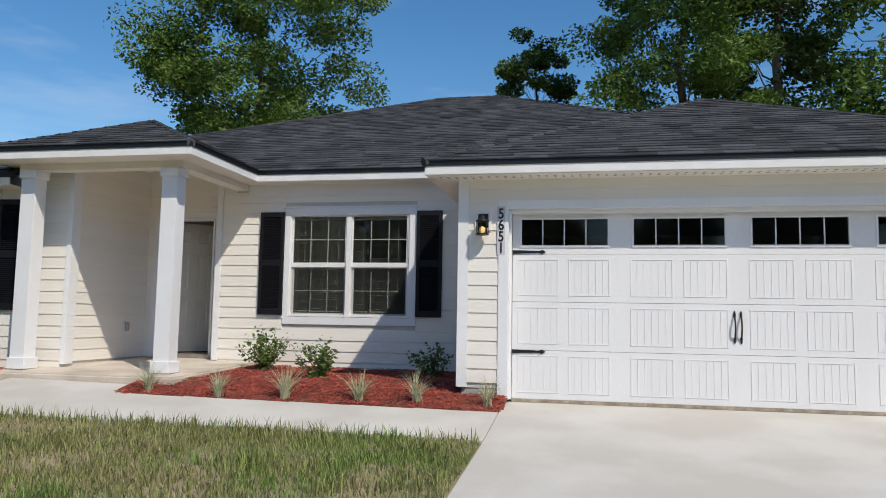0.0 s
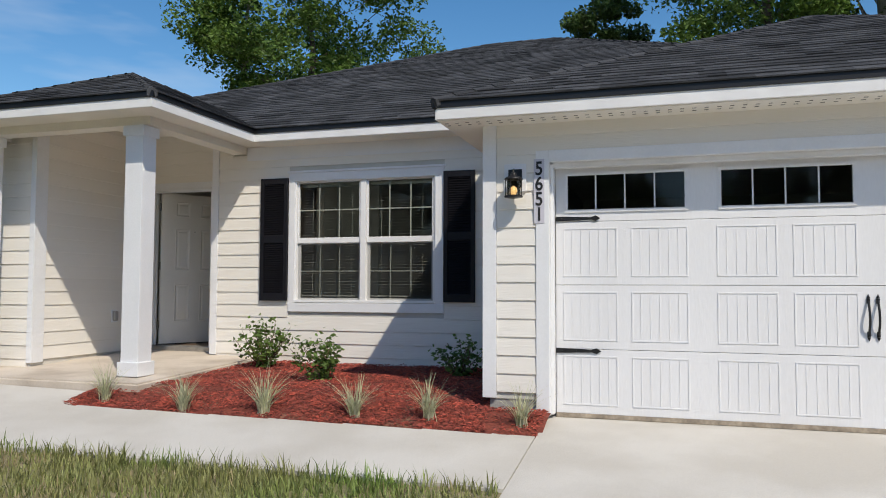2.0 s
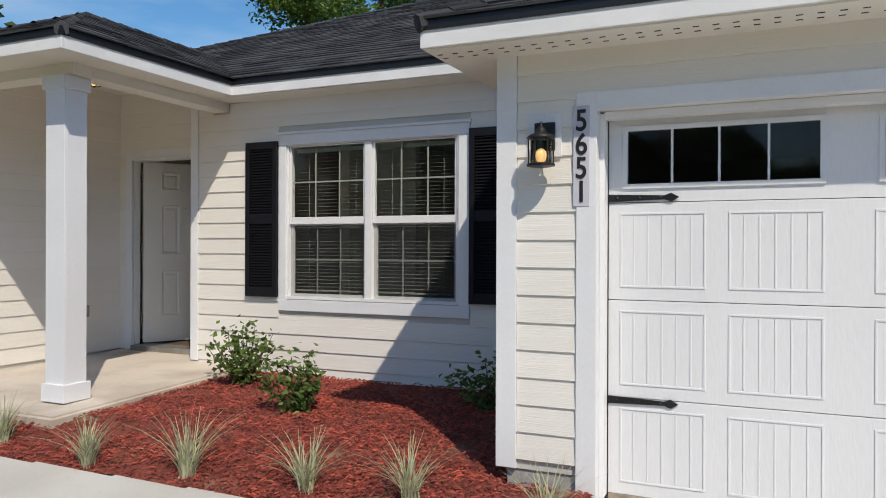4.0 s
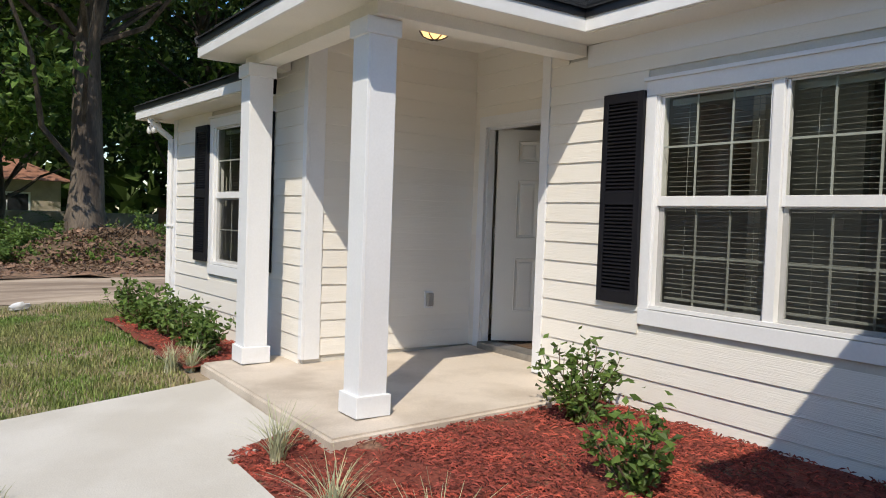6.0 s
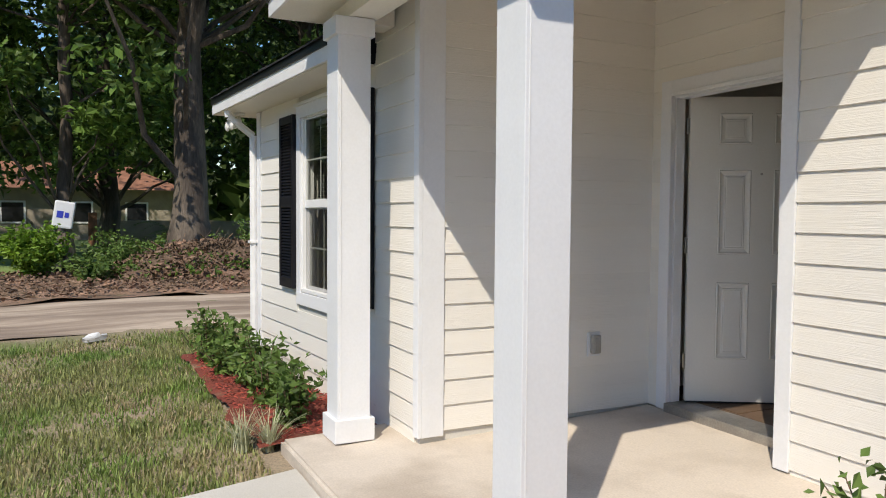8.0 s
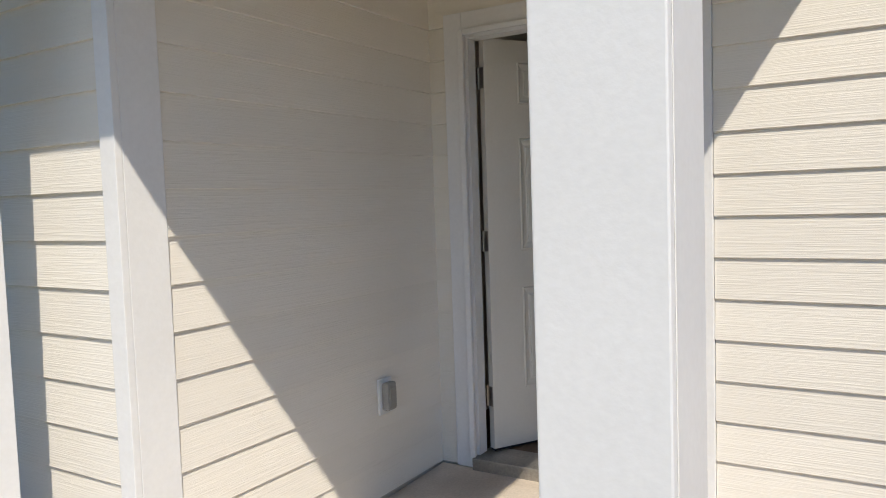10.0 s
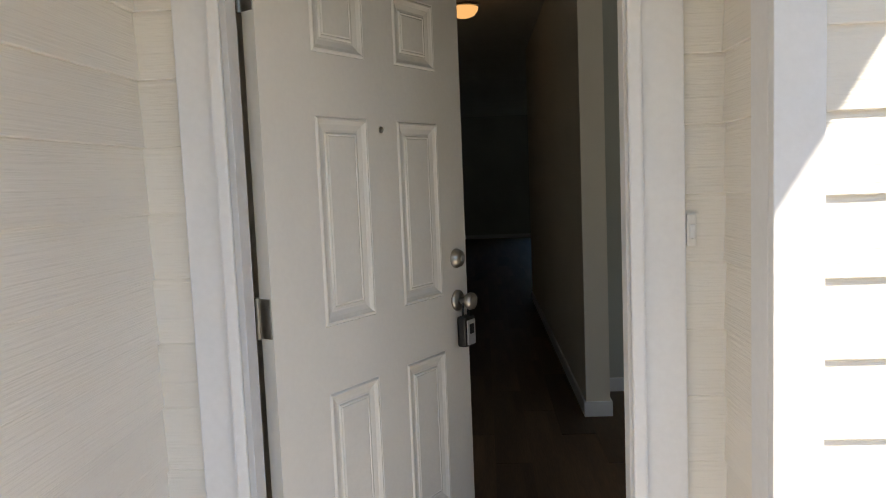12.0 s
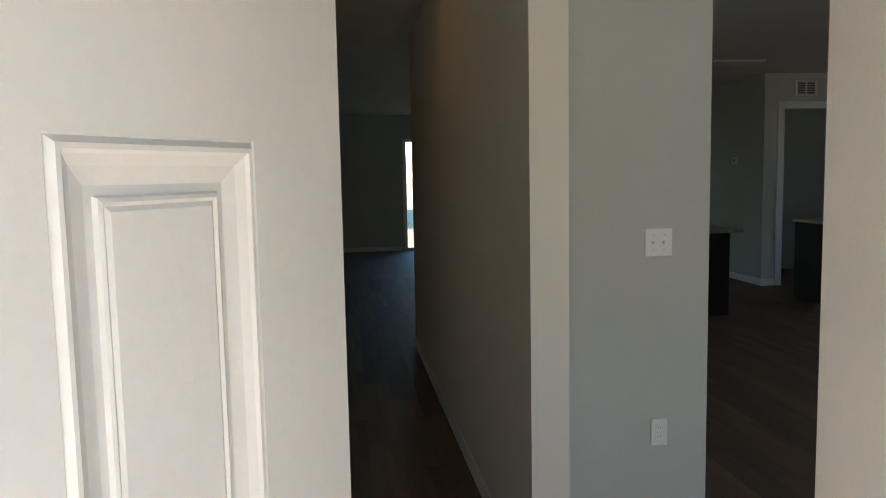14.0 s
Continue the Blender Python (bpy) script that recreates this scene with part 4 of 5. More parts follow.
part("roof_cap", lathe(B(), [(0.082, 0.150), (0.084, 0.158), (0.066, 0.172), (0.034, 0.182), (0.030, 0.200), (0.018, 0.212), (0.007, 0.220), (0.007, 0.238), (0.001, 0.245)], 20, LM), IRON, lamp, smooth=True)
part("base_ring", lathe(B(), [(0.060, 0.0), (0.082, 0.004), (0.083, 0.014), (0.068, 0.020), (0.02, 0.020)], 20, LM), IRON, lamp)
bm = B()
for k in range(6):
    a = math.pi * k / 3 + 0.3
    tube(bm, (0.066 * math.cos(a), -0.105 + 0.066 * math.sin(a), 0.018), (0.066 * math.cos(a), -0.105 + 0.066 * math.sin(a), 0.155), 0.004, 0.004, 6)
part("cage_bars", bm, IRON, lamp)
g = part("glass_cylinder", lathe(B(), [(0.062, 0.022), (0.062, 0.152)], 20, LM), GLASS, lamp, "clear seeded glass")
g.visible_shadow = False
part("bulb", lathe(B(), [(0.012, 0.022), (0.026, 0.035), (0.034, 0.06), (0.030, 0.08), (0.016, 0.095), (0.002, 0.10)], 14, LM), BULB, lamp, "warm glowing bulb", True)

# ---- porch ceiling light ----
pl = thing("porch_light", (0.65, -0.64, PCEIL - 0.001), "bronze caged porch ceiling light with amber glass", "ceiling lamp")
part("canopy", lathe(B(), [(0.095, -0.001), (0.105, -0.012), (0.10, -0.022), (0.05, -0.024)], 20), IRON, pl, smooth=True)
part("glass_bowl", lathe(B(), [(0.092, -0.024), (0.088, -0.05), (0.07, -0.078), (0.035, -0.092), (0.002, -0.095)], 20), AMBER, pl, "amber lit glass bowl", True)
pl.scale = (1.3, 1.3, 1.3)
bm = B()
for k in range(6):
    a, last = math.pi * k / 3, None
    for r, z in ((0.10, -0.022), (0.096, -0.052), (0.076, -0.083), (0.038, -0.099), (0.0, -0.102)):
        p = (r * math.cos(a), r * math.sin(a), z)
        if last:
            tube(bm, last, p, 0.004, 0.004, 5)
        last = p
ring = [(0.097 * math.cos(2 * math.pi * k / 20), 0.097 * math.sin(2 * math.pi * k / 20), -0.052) for k in range(21)]
for p, q in zip(ring, ring[1:]):
    tube(bm, p, q, 0.004, 0.004, 5)
part("cage", bm, IRON, pl, "dark bronze wire cage")

# ---- outlet, doorbell, flood light, downspout ----
ol = thing("outdoor_outlet", (0.019, -0.20, 0.572), "grey weatherproof outlet cover on the porch wall", "outlet")
part("back_box", boxed((0, 0.012, -0.048, 0.048, -0.01, 0.15), bevel=0.004), TRIM, ol, "pale mounting plate")
part("cover", boxed((0.0125, 0.05, -0.034, 0.034, 0.01, 0.135), bevel=0.012), GREY_BOX, ol)
part("lid_rib", boxed((0.0505, 0.056, -0.022, 0.022, 0.03, 0.115), bevel=0.003), GREY_BOX, ol, "raised lid")
db = thing("doorbell", (1.247, DY - 0.019, 1.452), "slim white doorbell button on the entrance wall", "doorbell")
part("body", boxed((-0.011, 0.011, -0.012, 0.0, 0, 0.072), bevel=0.004), PLATE, db)
part("button", boxed((-0.006, 0.006, -0.016, -0.0125, 0.018, 0.05), bevel=0.003), VINYL, db)

fl = thing("flood_light", (-3.56, WY - 0.16, TOP_W - 0.15), "white twin-head flood light under the wing soffit", "flood light")
part("base", lathe(B(), [(0.055, -0.001), (0.055, -0.02), (0.03, -0.03)], 16), PLATE, fl)
for s in (-1, 1):
    bm = B()
    tube(bm, (0, 0, -0.025), (s * 0.06, -0.02, -0.075), 0.012, 0.012)
    tube(bm, (s * 0.055, -0.015, -0.07), (s * 0.085, -0.09, -0.125), 0.028, 0.05, 14)
    ball(bm, (s * 0.088, -0.097, -0.13), 0.046, (1, 0.5, 1), 12, 8)
    part("lamp_head", bm, PLATE, fl)
ds = thing("downspout", (-3.46, WY - 0.07, 0.0), "white metal downspout at the wing corner", "downspout")
bm = B()
pts = [(0, -0.23, 2.48), (0, -0.22, 2.42), (0.0, 0.015, 2.25), (0.0, 0.015, 0.22), (-0.04, -0.10, 0.10), (-0.10, -0.32, 0.055)]
for p, q in zip(pts, pts[1:]):
    tube(bm, p, q, 0.036, 0.036, 8)
part("pipe", bm, FASCIA, ds)
part("strap", boxed((-0.045, 0.045, -0.03, 0.05, 1.2, 1.225)), FASCIA, ds)

# the wing stands slightly out of square with the porch
turn_wing = Matrix.Translation((-0.70, WY, 0)) @ Matrix.Rotation(radians(3.8), 4, "Z") @ Matrix.Translation((0.70, -WY, 0))
WING = ("wall_wing", "trim_corner_wing", "trim_window_wing", "fascia_wing", "soffit_wing", "roof_wing_front", "roof_wing_left", "window_2", "flood_light", "downspout")
for ob in [o for o in scene.objects if o.parent is None]:
    if ob.name in WING or (ob.name.split(".")[0] in ("shutter", "window_blind") and ob.matrix_basis.translation.x < -0.8):
        ob.matrix_basis = turn_wing @ ob.matrix_basis

# ---- front door ----
HX, HY, SILL = 0.262, 0.382, 0.245
structure("door_sill", boxed((0.204, 1.13, DY - 0.05, DY + 0.16, 0.15, SILL - 0.002), bevel=0.006), ALUMINIUM, "worn aluminium door sill", "threshold")
board("trim_door", [(0.108, 0.206, DY - P - 0.004, DY, 0.19, 2.385), (1.115, 1.234, DY - P - 0.004, DY, 0.19, 2.385), (0.206, 1.115, DY - P - 0.004, DY, 2.290, 2.385)], "white casing round the front door")
board("trim_door_mould", [(0.190, 0.220, DY - P - 0.022, DY - P - 0.0045, 0.245, 2.30), (1.109, 1.14, DY - P - 0.022, DY - P - 0.0045, 0.245, 2.30), (0.220, 1.109, DY - P - 0.022, DY - P - 0.0045, 2.276, 2.304)], "white brick moulding round the front door", bevel=0.006)
board("door_jamb", [(0.2035, 0.222, DY, DY + 0.074, 0.245, 2.289), (1.1175, 1.1295, DY, DY + 0.09, 0.245, 2.289), (0.222, 1.1175, DY, DY + 0.09, 2.268, 2.289),
                    (1.1085, 1.1175, DY - 0.0, DY + 0.06, 0.245, 2.268)], "white door jamb with a stop", bevel=0.002)


def front_door():
    """A six-panel leaf; local x from the hinge edge, local y into the house from the outer face."""
    d = tagged(new("door_1"), "off-white six-panel front door standing ajar", "door", "", "structure")
    d.matrix_basis = pose(HX, HY, SILL + 0.012, 0, 0, 59.5)
    W, H, TH = 0.904, 2.02, 0.042
    cols, rows_ = ((0.188, 0.403), (0.541, 0.756)), ((0.285, 0.800), (0.982, 1.545), (1.708, 1.916))
    xs = [0.0, cols[0][0], cols[0][1], cols[1][0], cols[1][1], W]
    zs = [0.0] + [v for r in rows_ for v in r] + [H]
    bm = B()
    for i in range(5):
        for j in range(7):
            if i % 2 == 1 and j % 2 == 1:
                continue
            box(bm, xs[i], xs[i + 1], 0.0, TH, zs[j], zs[j + 1])
    bmesh.ops.remove_doubles(bm, verts=bm.verts, dist=0.0002)
    leaf = part("leaf", bm, DOOR, d)
    for a, b in cols:
        for lo, hi in rows_:
            bm = B()
            prof = [(0.0, 0.0), (0.002, 0.002), (0.004, 0.0), (0.007, -0.003), (0.011, -0.003), (0.014, 0.0), (0.022, 0.005), (0.036, 0.009), (0.043, 0.009), (0.045, 0.005), (0.048, 0.004), (0.051, 0.006), (0.055, 0.004)]
            loops = []
            for inset, y in prof:
                loops.append([bm.verts.new(p) for p in ((a + inset, y, lo + inset), (b - inset, y, lo + inset), (b - inset, y, hi - inset), (a + inset, y, hi - inset))])
            for p, q in zip(loops, loops[1:]):
                for k in range(4):
                    bm.faces.new((p[k], p[(k + 1) % 4], q[(k + 1) % 4], q[k]))
            bm.faces.new(loops[-1])
            back = [bm.verts.new(p) for p in ((a, TH, lo), (b, TH, lo), (b, TH, hi), (a, TH, hi))]
            bm.faces.new(list(reversed(back)))
            for k in range(4):
                bm.faces.new((loops[0][(k + 1) % 4], loops[0][k], back[k], back[(k + 1) % 4]))
            part("panel", bm, DOOR, leaf)
    MD = lambda x, z: Matrix.Translation((x, 0, z)) @ Matrix.Rotation(radians(90), 4, "X")
    part("peephole", lathe(B(), [(0.0085, 0.0), (0.0085, 0.004), (0.005, 0.005), (0.004, 0.003)], 12, MD(0.464, 1.515)), NICKEL, d, "small nickel peephole")
    bolt = part("deadbolt", lathe(B(), [(0.033, 0.0), (0.033, 0.006), (0.026, 0.022), (0.018, 0.026), (0.002, 0.027)], 20, MD(0.838, 1.098)), NICKEL, d, "satin nickel deadbolt", True)
    part("key_cylinder", lathe(B(), [(0.010, 0.026), (0.010, 0.030), (0.002, 0.030)], 12, MD(0.838, 1.098)), SILVER, bolt)
    part("knob_rose", lathe(B(), [(0.036, 0.0), (0.036, 0.006), (0.028, 0.013), (0.014, 0.016)], 20, MD(0.838, 0.955)), NICKEL, d, "", True)
    part("knob", lathe(B(), [(0.012, 0.012), (0.012, 0.034), (0.024, 0.040), (0.030, 0.052), (0.027, 0.064), (0.016, 0.070), (0.002, 0.071)], 20, MD(0.838, 0.955)), NICKEL, d, "satin nickel door knob", True)
    for z in (0.262, 1.038, 1.833):
        hin = part("hinge", boxed((-0.003, -0.0005, 0.003, 0.044, z - 0.05, z + 0.05), bevel=0.0008), NICKEL, d, "satin nickel hinge leaf")
        bm = B()
        tube(bm, (-0.006, 0.047, z - 0.052), (-0.006, 0.047, z + 0.052), 0.0065, 0.0065, 10)
        part("hinge_pin", bm, NICKEL, hin)
    part("sweep", boxed((0.004, W - 0.004, 0.004, TH - 0.004, -0.011, -0.0005)), BLACK, d, "black rubber door sweep")
    return d


front_door()
edge = pose(HX, HY, SILL + 0.012, 0, 0, 59.5)
lb = thing("lock_box", edge @ Vector((0.838, -0.032, 0.80)), "black key lock box hanging on the door knob", "lock box", turn=59.5)
part("body", boxed((-0.031, 0.031, -0.018, 0.018, 0.0, 0.105), bevel=0.01), BLACK, lb)
part("face", boxed((-0.024, 0.024, -0.0215, -0.0185, 0.008, 0.092), bevel=0.003), SILVER, lb, "silver face plate")
part("dial_window", boxed((-0.012, 0.012, -0.0235, -0.0218, 0.045, 0.078)), BLACK, lb)
bm, last = B(), None
for k in range(11):
    a = math.pi * k / 10
    p = (0.017 * math.cos(a), 0.0, 0.122 + 0.032 * math.sin(a))
    if last:
        tube(bm, last, p, 0.004, 0.004, 8)
    last = p
tube(bm, (0.017, 0, 0.10), (0.017, 0, 0.123), 0.004, 0.004)
tube(bm, (-0.017, 0, 0.10), (-0.017, 0, 0.123), 0.004, 0.004)
part("shackle", bm, BLACK, lb)

# ---- interior ----
FZ = 0.24
structure("floor", boxed((-3.2, SX - 0.001, 0.46, 15.6, FZ - 0.1, FZ), (SX, 11.1, 4.14, 15.6, FZ - 0.1, FZ), (-3.2, -0.15, WY + 0.15, 0.46, FZ - 0.1, FZ), (1.5, SX - 0.001, 0.15, 0.458, FZ - 0.1, FZ)), PLANK_IN, "dark wood-look vinyl plank floor", "floor")
floor_ob = bpy.data.objects["floor"]
pm = bpy.data.meshes.new("floor_plank")
bm = boxed((0.0012, 0.1788, 0.001, 1.219, 0.0, 0.004))
bm.to_mesh(pm)
bm.free()
pm.materials.append(PLANK_IN)
for i in range(20):
    for j in range(9):
        x, y = -0.1 + i * 0.18, 0.50 + j * 1.22 - (i * 0.41 % 1.22)
        if y > 0.46 and not (1.30 < x + 0.09 < 1.52 and y > 2.3) and not (x > 1.14 and y < 1.3):
            o = new("floor_plank", pm)
            o.matrix_basis = pose(x, y, FZ)
            o.parent = floor_ob
structure("wall_entry_side", boxed((1.33, 1.44, DY + 0.102, 1.232, FZ - 0.05, 2.98)), WALL_WARM, "light beige entry wall with switches", "wall")
structure("wall_hall", prism(B(), [(1.33, 2.80), (1.465, 2.80), (1.43, 7.0), (1.295, 7.0)], FZ - 0.05, 3.1), WALL_WARM, "light taupe hallway wall end", "wall")
structure("wall_dining", boxed((1.44, 2.212, 3.29, 3.40, FZ - 0.05, 3.1)), WALL_IN, "cool grey wall with a switch and outlet", "wall")
structure("wall_hall_left", boxed((-0.25, -0.141, DY + 0.0, 9.0, FZ - 0.05, 3.1)), WALL_WARM, "taupe hallway side wall", "wall")
structure("wall_kitchen", boxed((6.06, 6.18, 9.5, 15.58, FZ - 0.05, 3.1), (6.181, 6.33, 9.5, 9.62, FZ - 0.05, 3.1), (7.3, 11.1, 9.5, 9.62, FZ - 0.05, 3.1), (6.33, 7.3, 9.5, 9.62, 2.53, 3.1)), WALL_IN, "grey kitchen wall with a dark doorway", "wall")
board("trim_kitchen_door", [(6.24, 6.33, 9.48, 9.5, FZ, 2.62), (7.3, 7.39, 9.48, 9.5, FZ, 2.62), (6.33, 7.3, 9.48, 9.5, 2.53, 2.62)], "white casing of the kitchen doorway")
structure("wall_pantry", boxed((6.29, 11.1, 11.0, 11.1, FZ - 0.05, 3.1)), WALL_IN, "plain wall behind the doorway", "wall")
structure("wall_garage_house", boxed((SX, SX + 0.1, 4.125, 4.3, FZ, 3.1), (SX + 0.1, 11.1, 4.125, 4.225, FZ - 0.05, 3.1)), WALL_IN, "plain wall between kitchen and garage", "wall")
structure("ceiling_hall", boxed((-3.2, SX, 0.379, 7.0, 2.98, 3.04), (-3.2, -0.15, WY + 0.15, 0.378, 2.46, 2.52), (1.487, SX, 0.15, 0.378, 2.69, 2.75)), CEILING, "white textured ceiling", "ceiling")
structure("ceiling_back", boxed((-3.66, 11.14, 7.001, 15.6, 2.98, 3.04), (SX + 0.001, 11.14, 4.2, 7.0, 2.98, 3.04)), CEILING, "white textured ceiling of the rear rooms", "ceiling")
structure("wall_upper_front", boxed((-0.14, SX, 0.405, 0.46, 2.755, 2.979), (-3.4, -0.15, 0.30, 0.378, 2.53, 3.04)), WALL_WARM, "plain wall above the entrance", "wall")
for nm, spans in (("baseboard_hall", [(1.318, 1.478, 2.788, 2.80, FZ, FZ + 0.09), (1.466, 1.478, 2.80, 3.278, FZ, FZ + 0.09)]),
                  ("baseboard_dining", [(1.479, 2.224, 3.278, 3.29, FZ, FZ + 0.09), (2.212, 2.224, 3.29, 3.40, FZ, FZ + 0.09)]),
                  ("baseboard_entry", [(1.318, 1.33, DY + 0.16, 1.244, FZ, FZ + 0.09)]),
                  ("baseboard_kitchen", [(6.048, 6.06, 9.5, 15.5, FZ, FZ + 0.09), (6.048, 6.24, 9.488, 9.5, FZ, FZ + 0.09)]),
                  ("baseboard_rear", [(-0.1, 1.80, 15.588, 15.6, FZ, FZ + 0.09)])):
    structure(nm, boxed(*spans, bevel=0.002), TRIM, "white painted baseboard", "baseboard")

structure("baseboard_hall_side", prism(B(), [(1.318, 2.80), (1.33, 2.80), (1.295, 7.0), (1.283, 7.0)], FZ, FZ + 0.09), TRIM, "white painted baseboard along the hallway", "baseboard")
sd = tagged(new("door_back"), "glass back door onto the bright back yard", "door", "", "structure")
sd.matrix_basis = pose(1.84, 15.62, FZ)
part("door_frame", boxed((0, 0.07, 0, 0.1, 0, 2.26), (0.99, 1.06, 0, 0.1, 0, 2.26), (0.07, 0.99, 0, 0.1, 2.20, 2.26), (0.07, 0.99, 0, 0.1, 0, 0.05)), VINYL, sd)
glazing(0.07, 0.99, 0.05, 0.05, 2.20, sd)


def wall_plate(name, at, turn, gang, label, category, outlet=False):
    """A cover plate; local x across, local y into the wall."""
    t = thing(name, at, label, category, "", "", turn)
    w = 0.07 + 0.046 * (gang - 1)
    part("plate", boxed((-w / 2, w / 2, -0.006, 0.0, -0.0575, 0.0575), bevel=0.002), PLATE, t)
    for k in range(gang):
        x = (k - (gang - 1) / 2) * 0.046
        if outlet:
            for z in (-0.02, 0.02):
                s = part("socket", boxed((x - 0.016, x + 0.016, -0.008, -0.0062, z - 0.014, z + 0.014), bevel=0.003), VINYL, t)
                part("slot_pair", boxed((x - 0.007, x - 0.005, -0.0085, -0.0081, z - 0.004, z + 0.006), (x + 0.005, x + 0.007, -0.0085, -0.0081, z - 0.004, z + 0.006)), BLACK, s)
        else:
            bm = boxed((x - 0.005, x + 0.005, -0.017, -0.0055, -0.006, 0.006), bevel=0.002)
            part("toggle", bm, VINYL, t)
            for z in (-0.031, 0.031):
                part("screw", boxed((x - 0.003, x + 0.003, -0.0072, -0.0061, z - 0.003, z + 0.003)), SILVER, t)
    return t


wall_plate("light_switch", (1.329, 0.878, 1.425), -90, 3, "white triple toggle switch plate on the entry wall", "switch")
wall_plate("light_switch", (1.99, 3.289, 1.475), 0, 2, "white double toggle switch plate on the grey wall", "switch")
wall_plate("wall_outlet", (2.0, 3.289, 0.67), 0, 1, "white wall outlet on the grey wall", "outlet", True)

hl = thing("hall_lamp", (0.68, 4.65, 2.98), "warm glowing dome lamp on the hall ceiling", "ceiling lamp")
part("pan", lathe(B(), [(0.13, -0.001), (0.13, -0.02), (0.11, -0.025)], 20), NICKEL, hl)
part("dome", lathe(B(), [(0.115, -0.025), (0.11, -0.05), (0.085, -0.08), (0.045, -0.098), (0.002, -0.103)], 20), glow_material("hall_dome", (1.0, 0.55, 0.22), 0.4), hl, "amber lit glass dome", True)
th = thing("thermostat", (6.058, 10.2, 1.88), "small white wall thermostat", "thermostat", turn=-90)
part("body", boxed((-0.06, 0.06, -0.025, 0, -0.05, 0.05), bevel=0.006), PLATE, th)
part("screen", boxed((-0.03, 0.03, -0.027, -0.0255, -0.01, 0.03)), GREY_BOX, th)
vent = thing("wall_vent", (6.62, 9.499, 2.79), "white return-air grille over the kitchen doorway", "vent")
part("frame", boxed((-0.15, -0.12, -0.012, 0, -0.1, 0.1), (0.12, 0.15, -0.012, 0, -0.1, 0.1), (-0.12, 0.12, -0.012, 0, 0.08, 0.1), (-0.12, 0.12, -0.012, 0, -0.1, -0.08), (-0.01, 0.01, -0.012, 0, -0.08, 0.08)), PLATE, vent)
part("backing", boxed((-0.12, 0.12, -0.003, -0.0005, -0.08, 0.08)), BLACK, vent)
for k in range(7):
    part("slat", boxed((-0.119, 0.119, -0.009, -0.004, -0.07 + k * 0.022, -0.062 + k * 0.022)), PLATE, vent)
kc = thing("kitchen_island", (4.24, 8.0, FZ), "dark kitchen island with a stone top", "island")
part("body", boxed((-0.5, 0.42, -0.3, 0.6, 0.001, 0.87), bevel=0.004), CABINET, kc)
part("countertop", boxed((-0.53, 0.55, -0.33, 0.63, 0.871, 0.905), bevel=0.006), COUNTER, kc)
rg = thing("kitchen_cabinet", (6.15, 8.2, FZ), "dark base cabinet at the edge of the kitchen", "cabinet")
part("body", boxed((-0.2, 0.6, -0.3, 0.4, 0.001, 0.9), bevel=0.004), CABINET, rg)
part("countertop", boxed((-0.22, 0.62, -0.32, 0.42, 0.901, 0.935), bevel=0.006), COUNTER, rg)
cl = thing("ceiling_fixture", (5.1, 8.5, 2.98), "flat pale ceiling light panel", "ceiling lamp")
part("panel", boxed((-0.3, 0.3, -0.15, 0.15, -0.03, -0.001), bevel=0.006), PLATE, cl)

# ---- plants ----
def leaf_cards(centres, lengths, widths, rng_np, flat=0.0, droop=None):
    """Small folded leaves at the given places, turned at random; flat nearer 1 lays them level."""
    n = len(centres)
    d = rng_np.normal(size=(n, 3))
    d[:, 2] *= 1 - flat
    d /= np.linalg.norm(d, axis=1)[:, None]
    s = rng_np.normal(size=(n, 3))
    s -= (s * d).sum(1)[:, None] * d
    s /= np.linalg.norm(s, axis=1)[:, None]
    up = np.cross(d, s)
    L, W = np.asarray(lengths)[:, None], np.asarray(widths)[:, None]
    c = np.asarray(centres)
    v = np.stack([c - d * L / 2, c + s * W / 2 + up * W * 0.22, c + d * L / 2, c - s * W / 2 + up * W * 0.22], 1).reshape(-1, 3)
    k = np.arange(n)[:, None] * 4
    f = np.concatenate([k + [0, 1, 2], k + [0, 2, 3]], 0)
    return v.tolist(), f.tolist()


def limb(bm, p, q, r0, r1, rg, bends=4, wob=0.08, seg=7):
    p, q = Vector(p), Vector(q)
    pts, L = [p], (q - p).length
    for k in range(1, bends + 1):
        w = Vector((rg.uniform(-1, 1), rg.uniform(-1, 1), rg.uniform(-0.5, 0.5))) * (wob * L if k < bends else 0)
        pts.append(p.lerp(q, k / bends) + w)
    for k in range(bends):
        tube(bm, pts[k], pts[k + 1], r0 + (r1 - r0) * k / bends, r0 + (r1 - r0) * (k + 1) / bends, seg)
    return pts


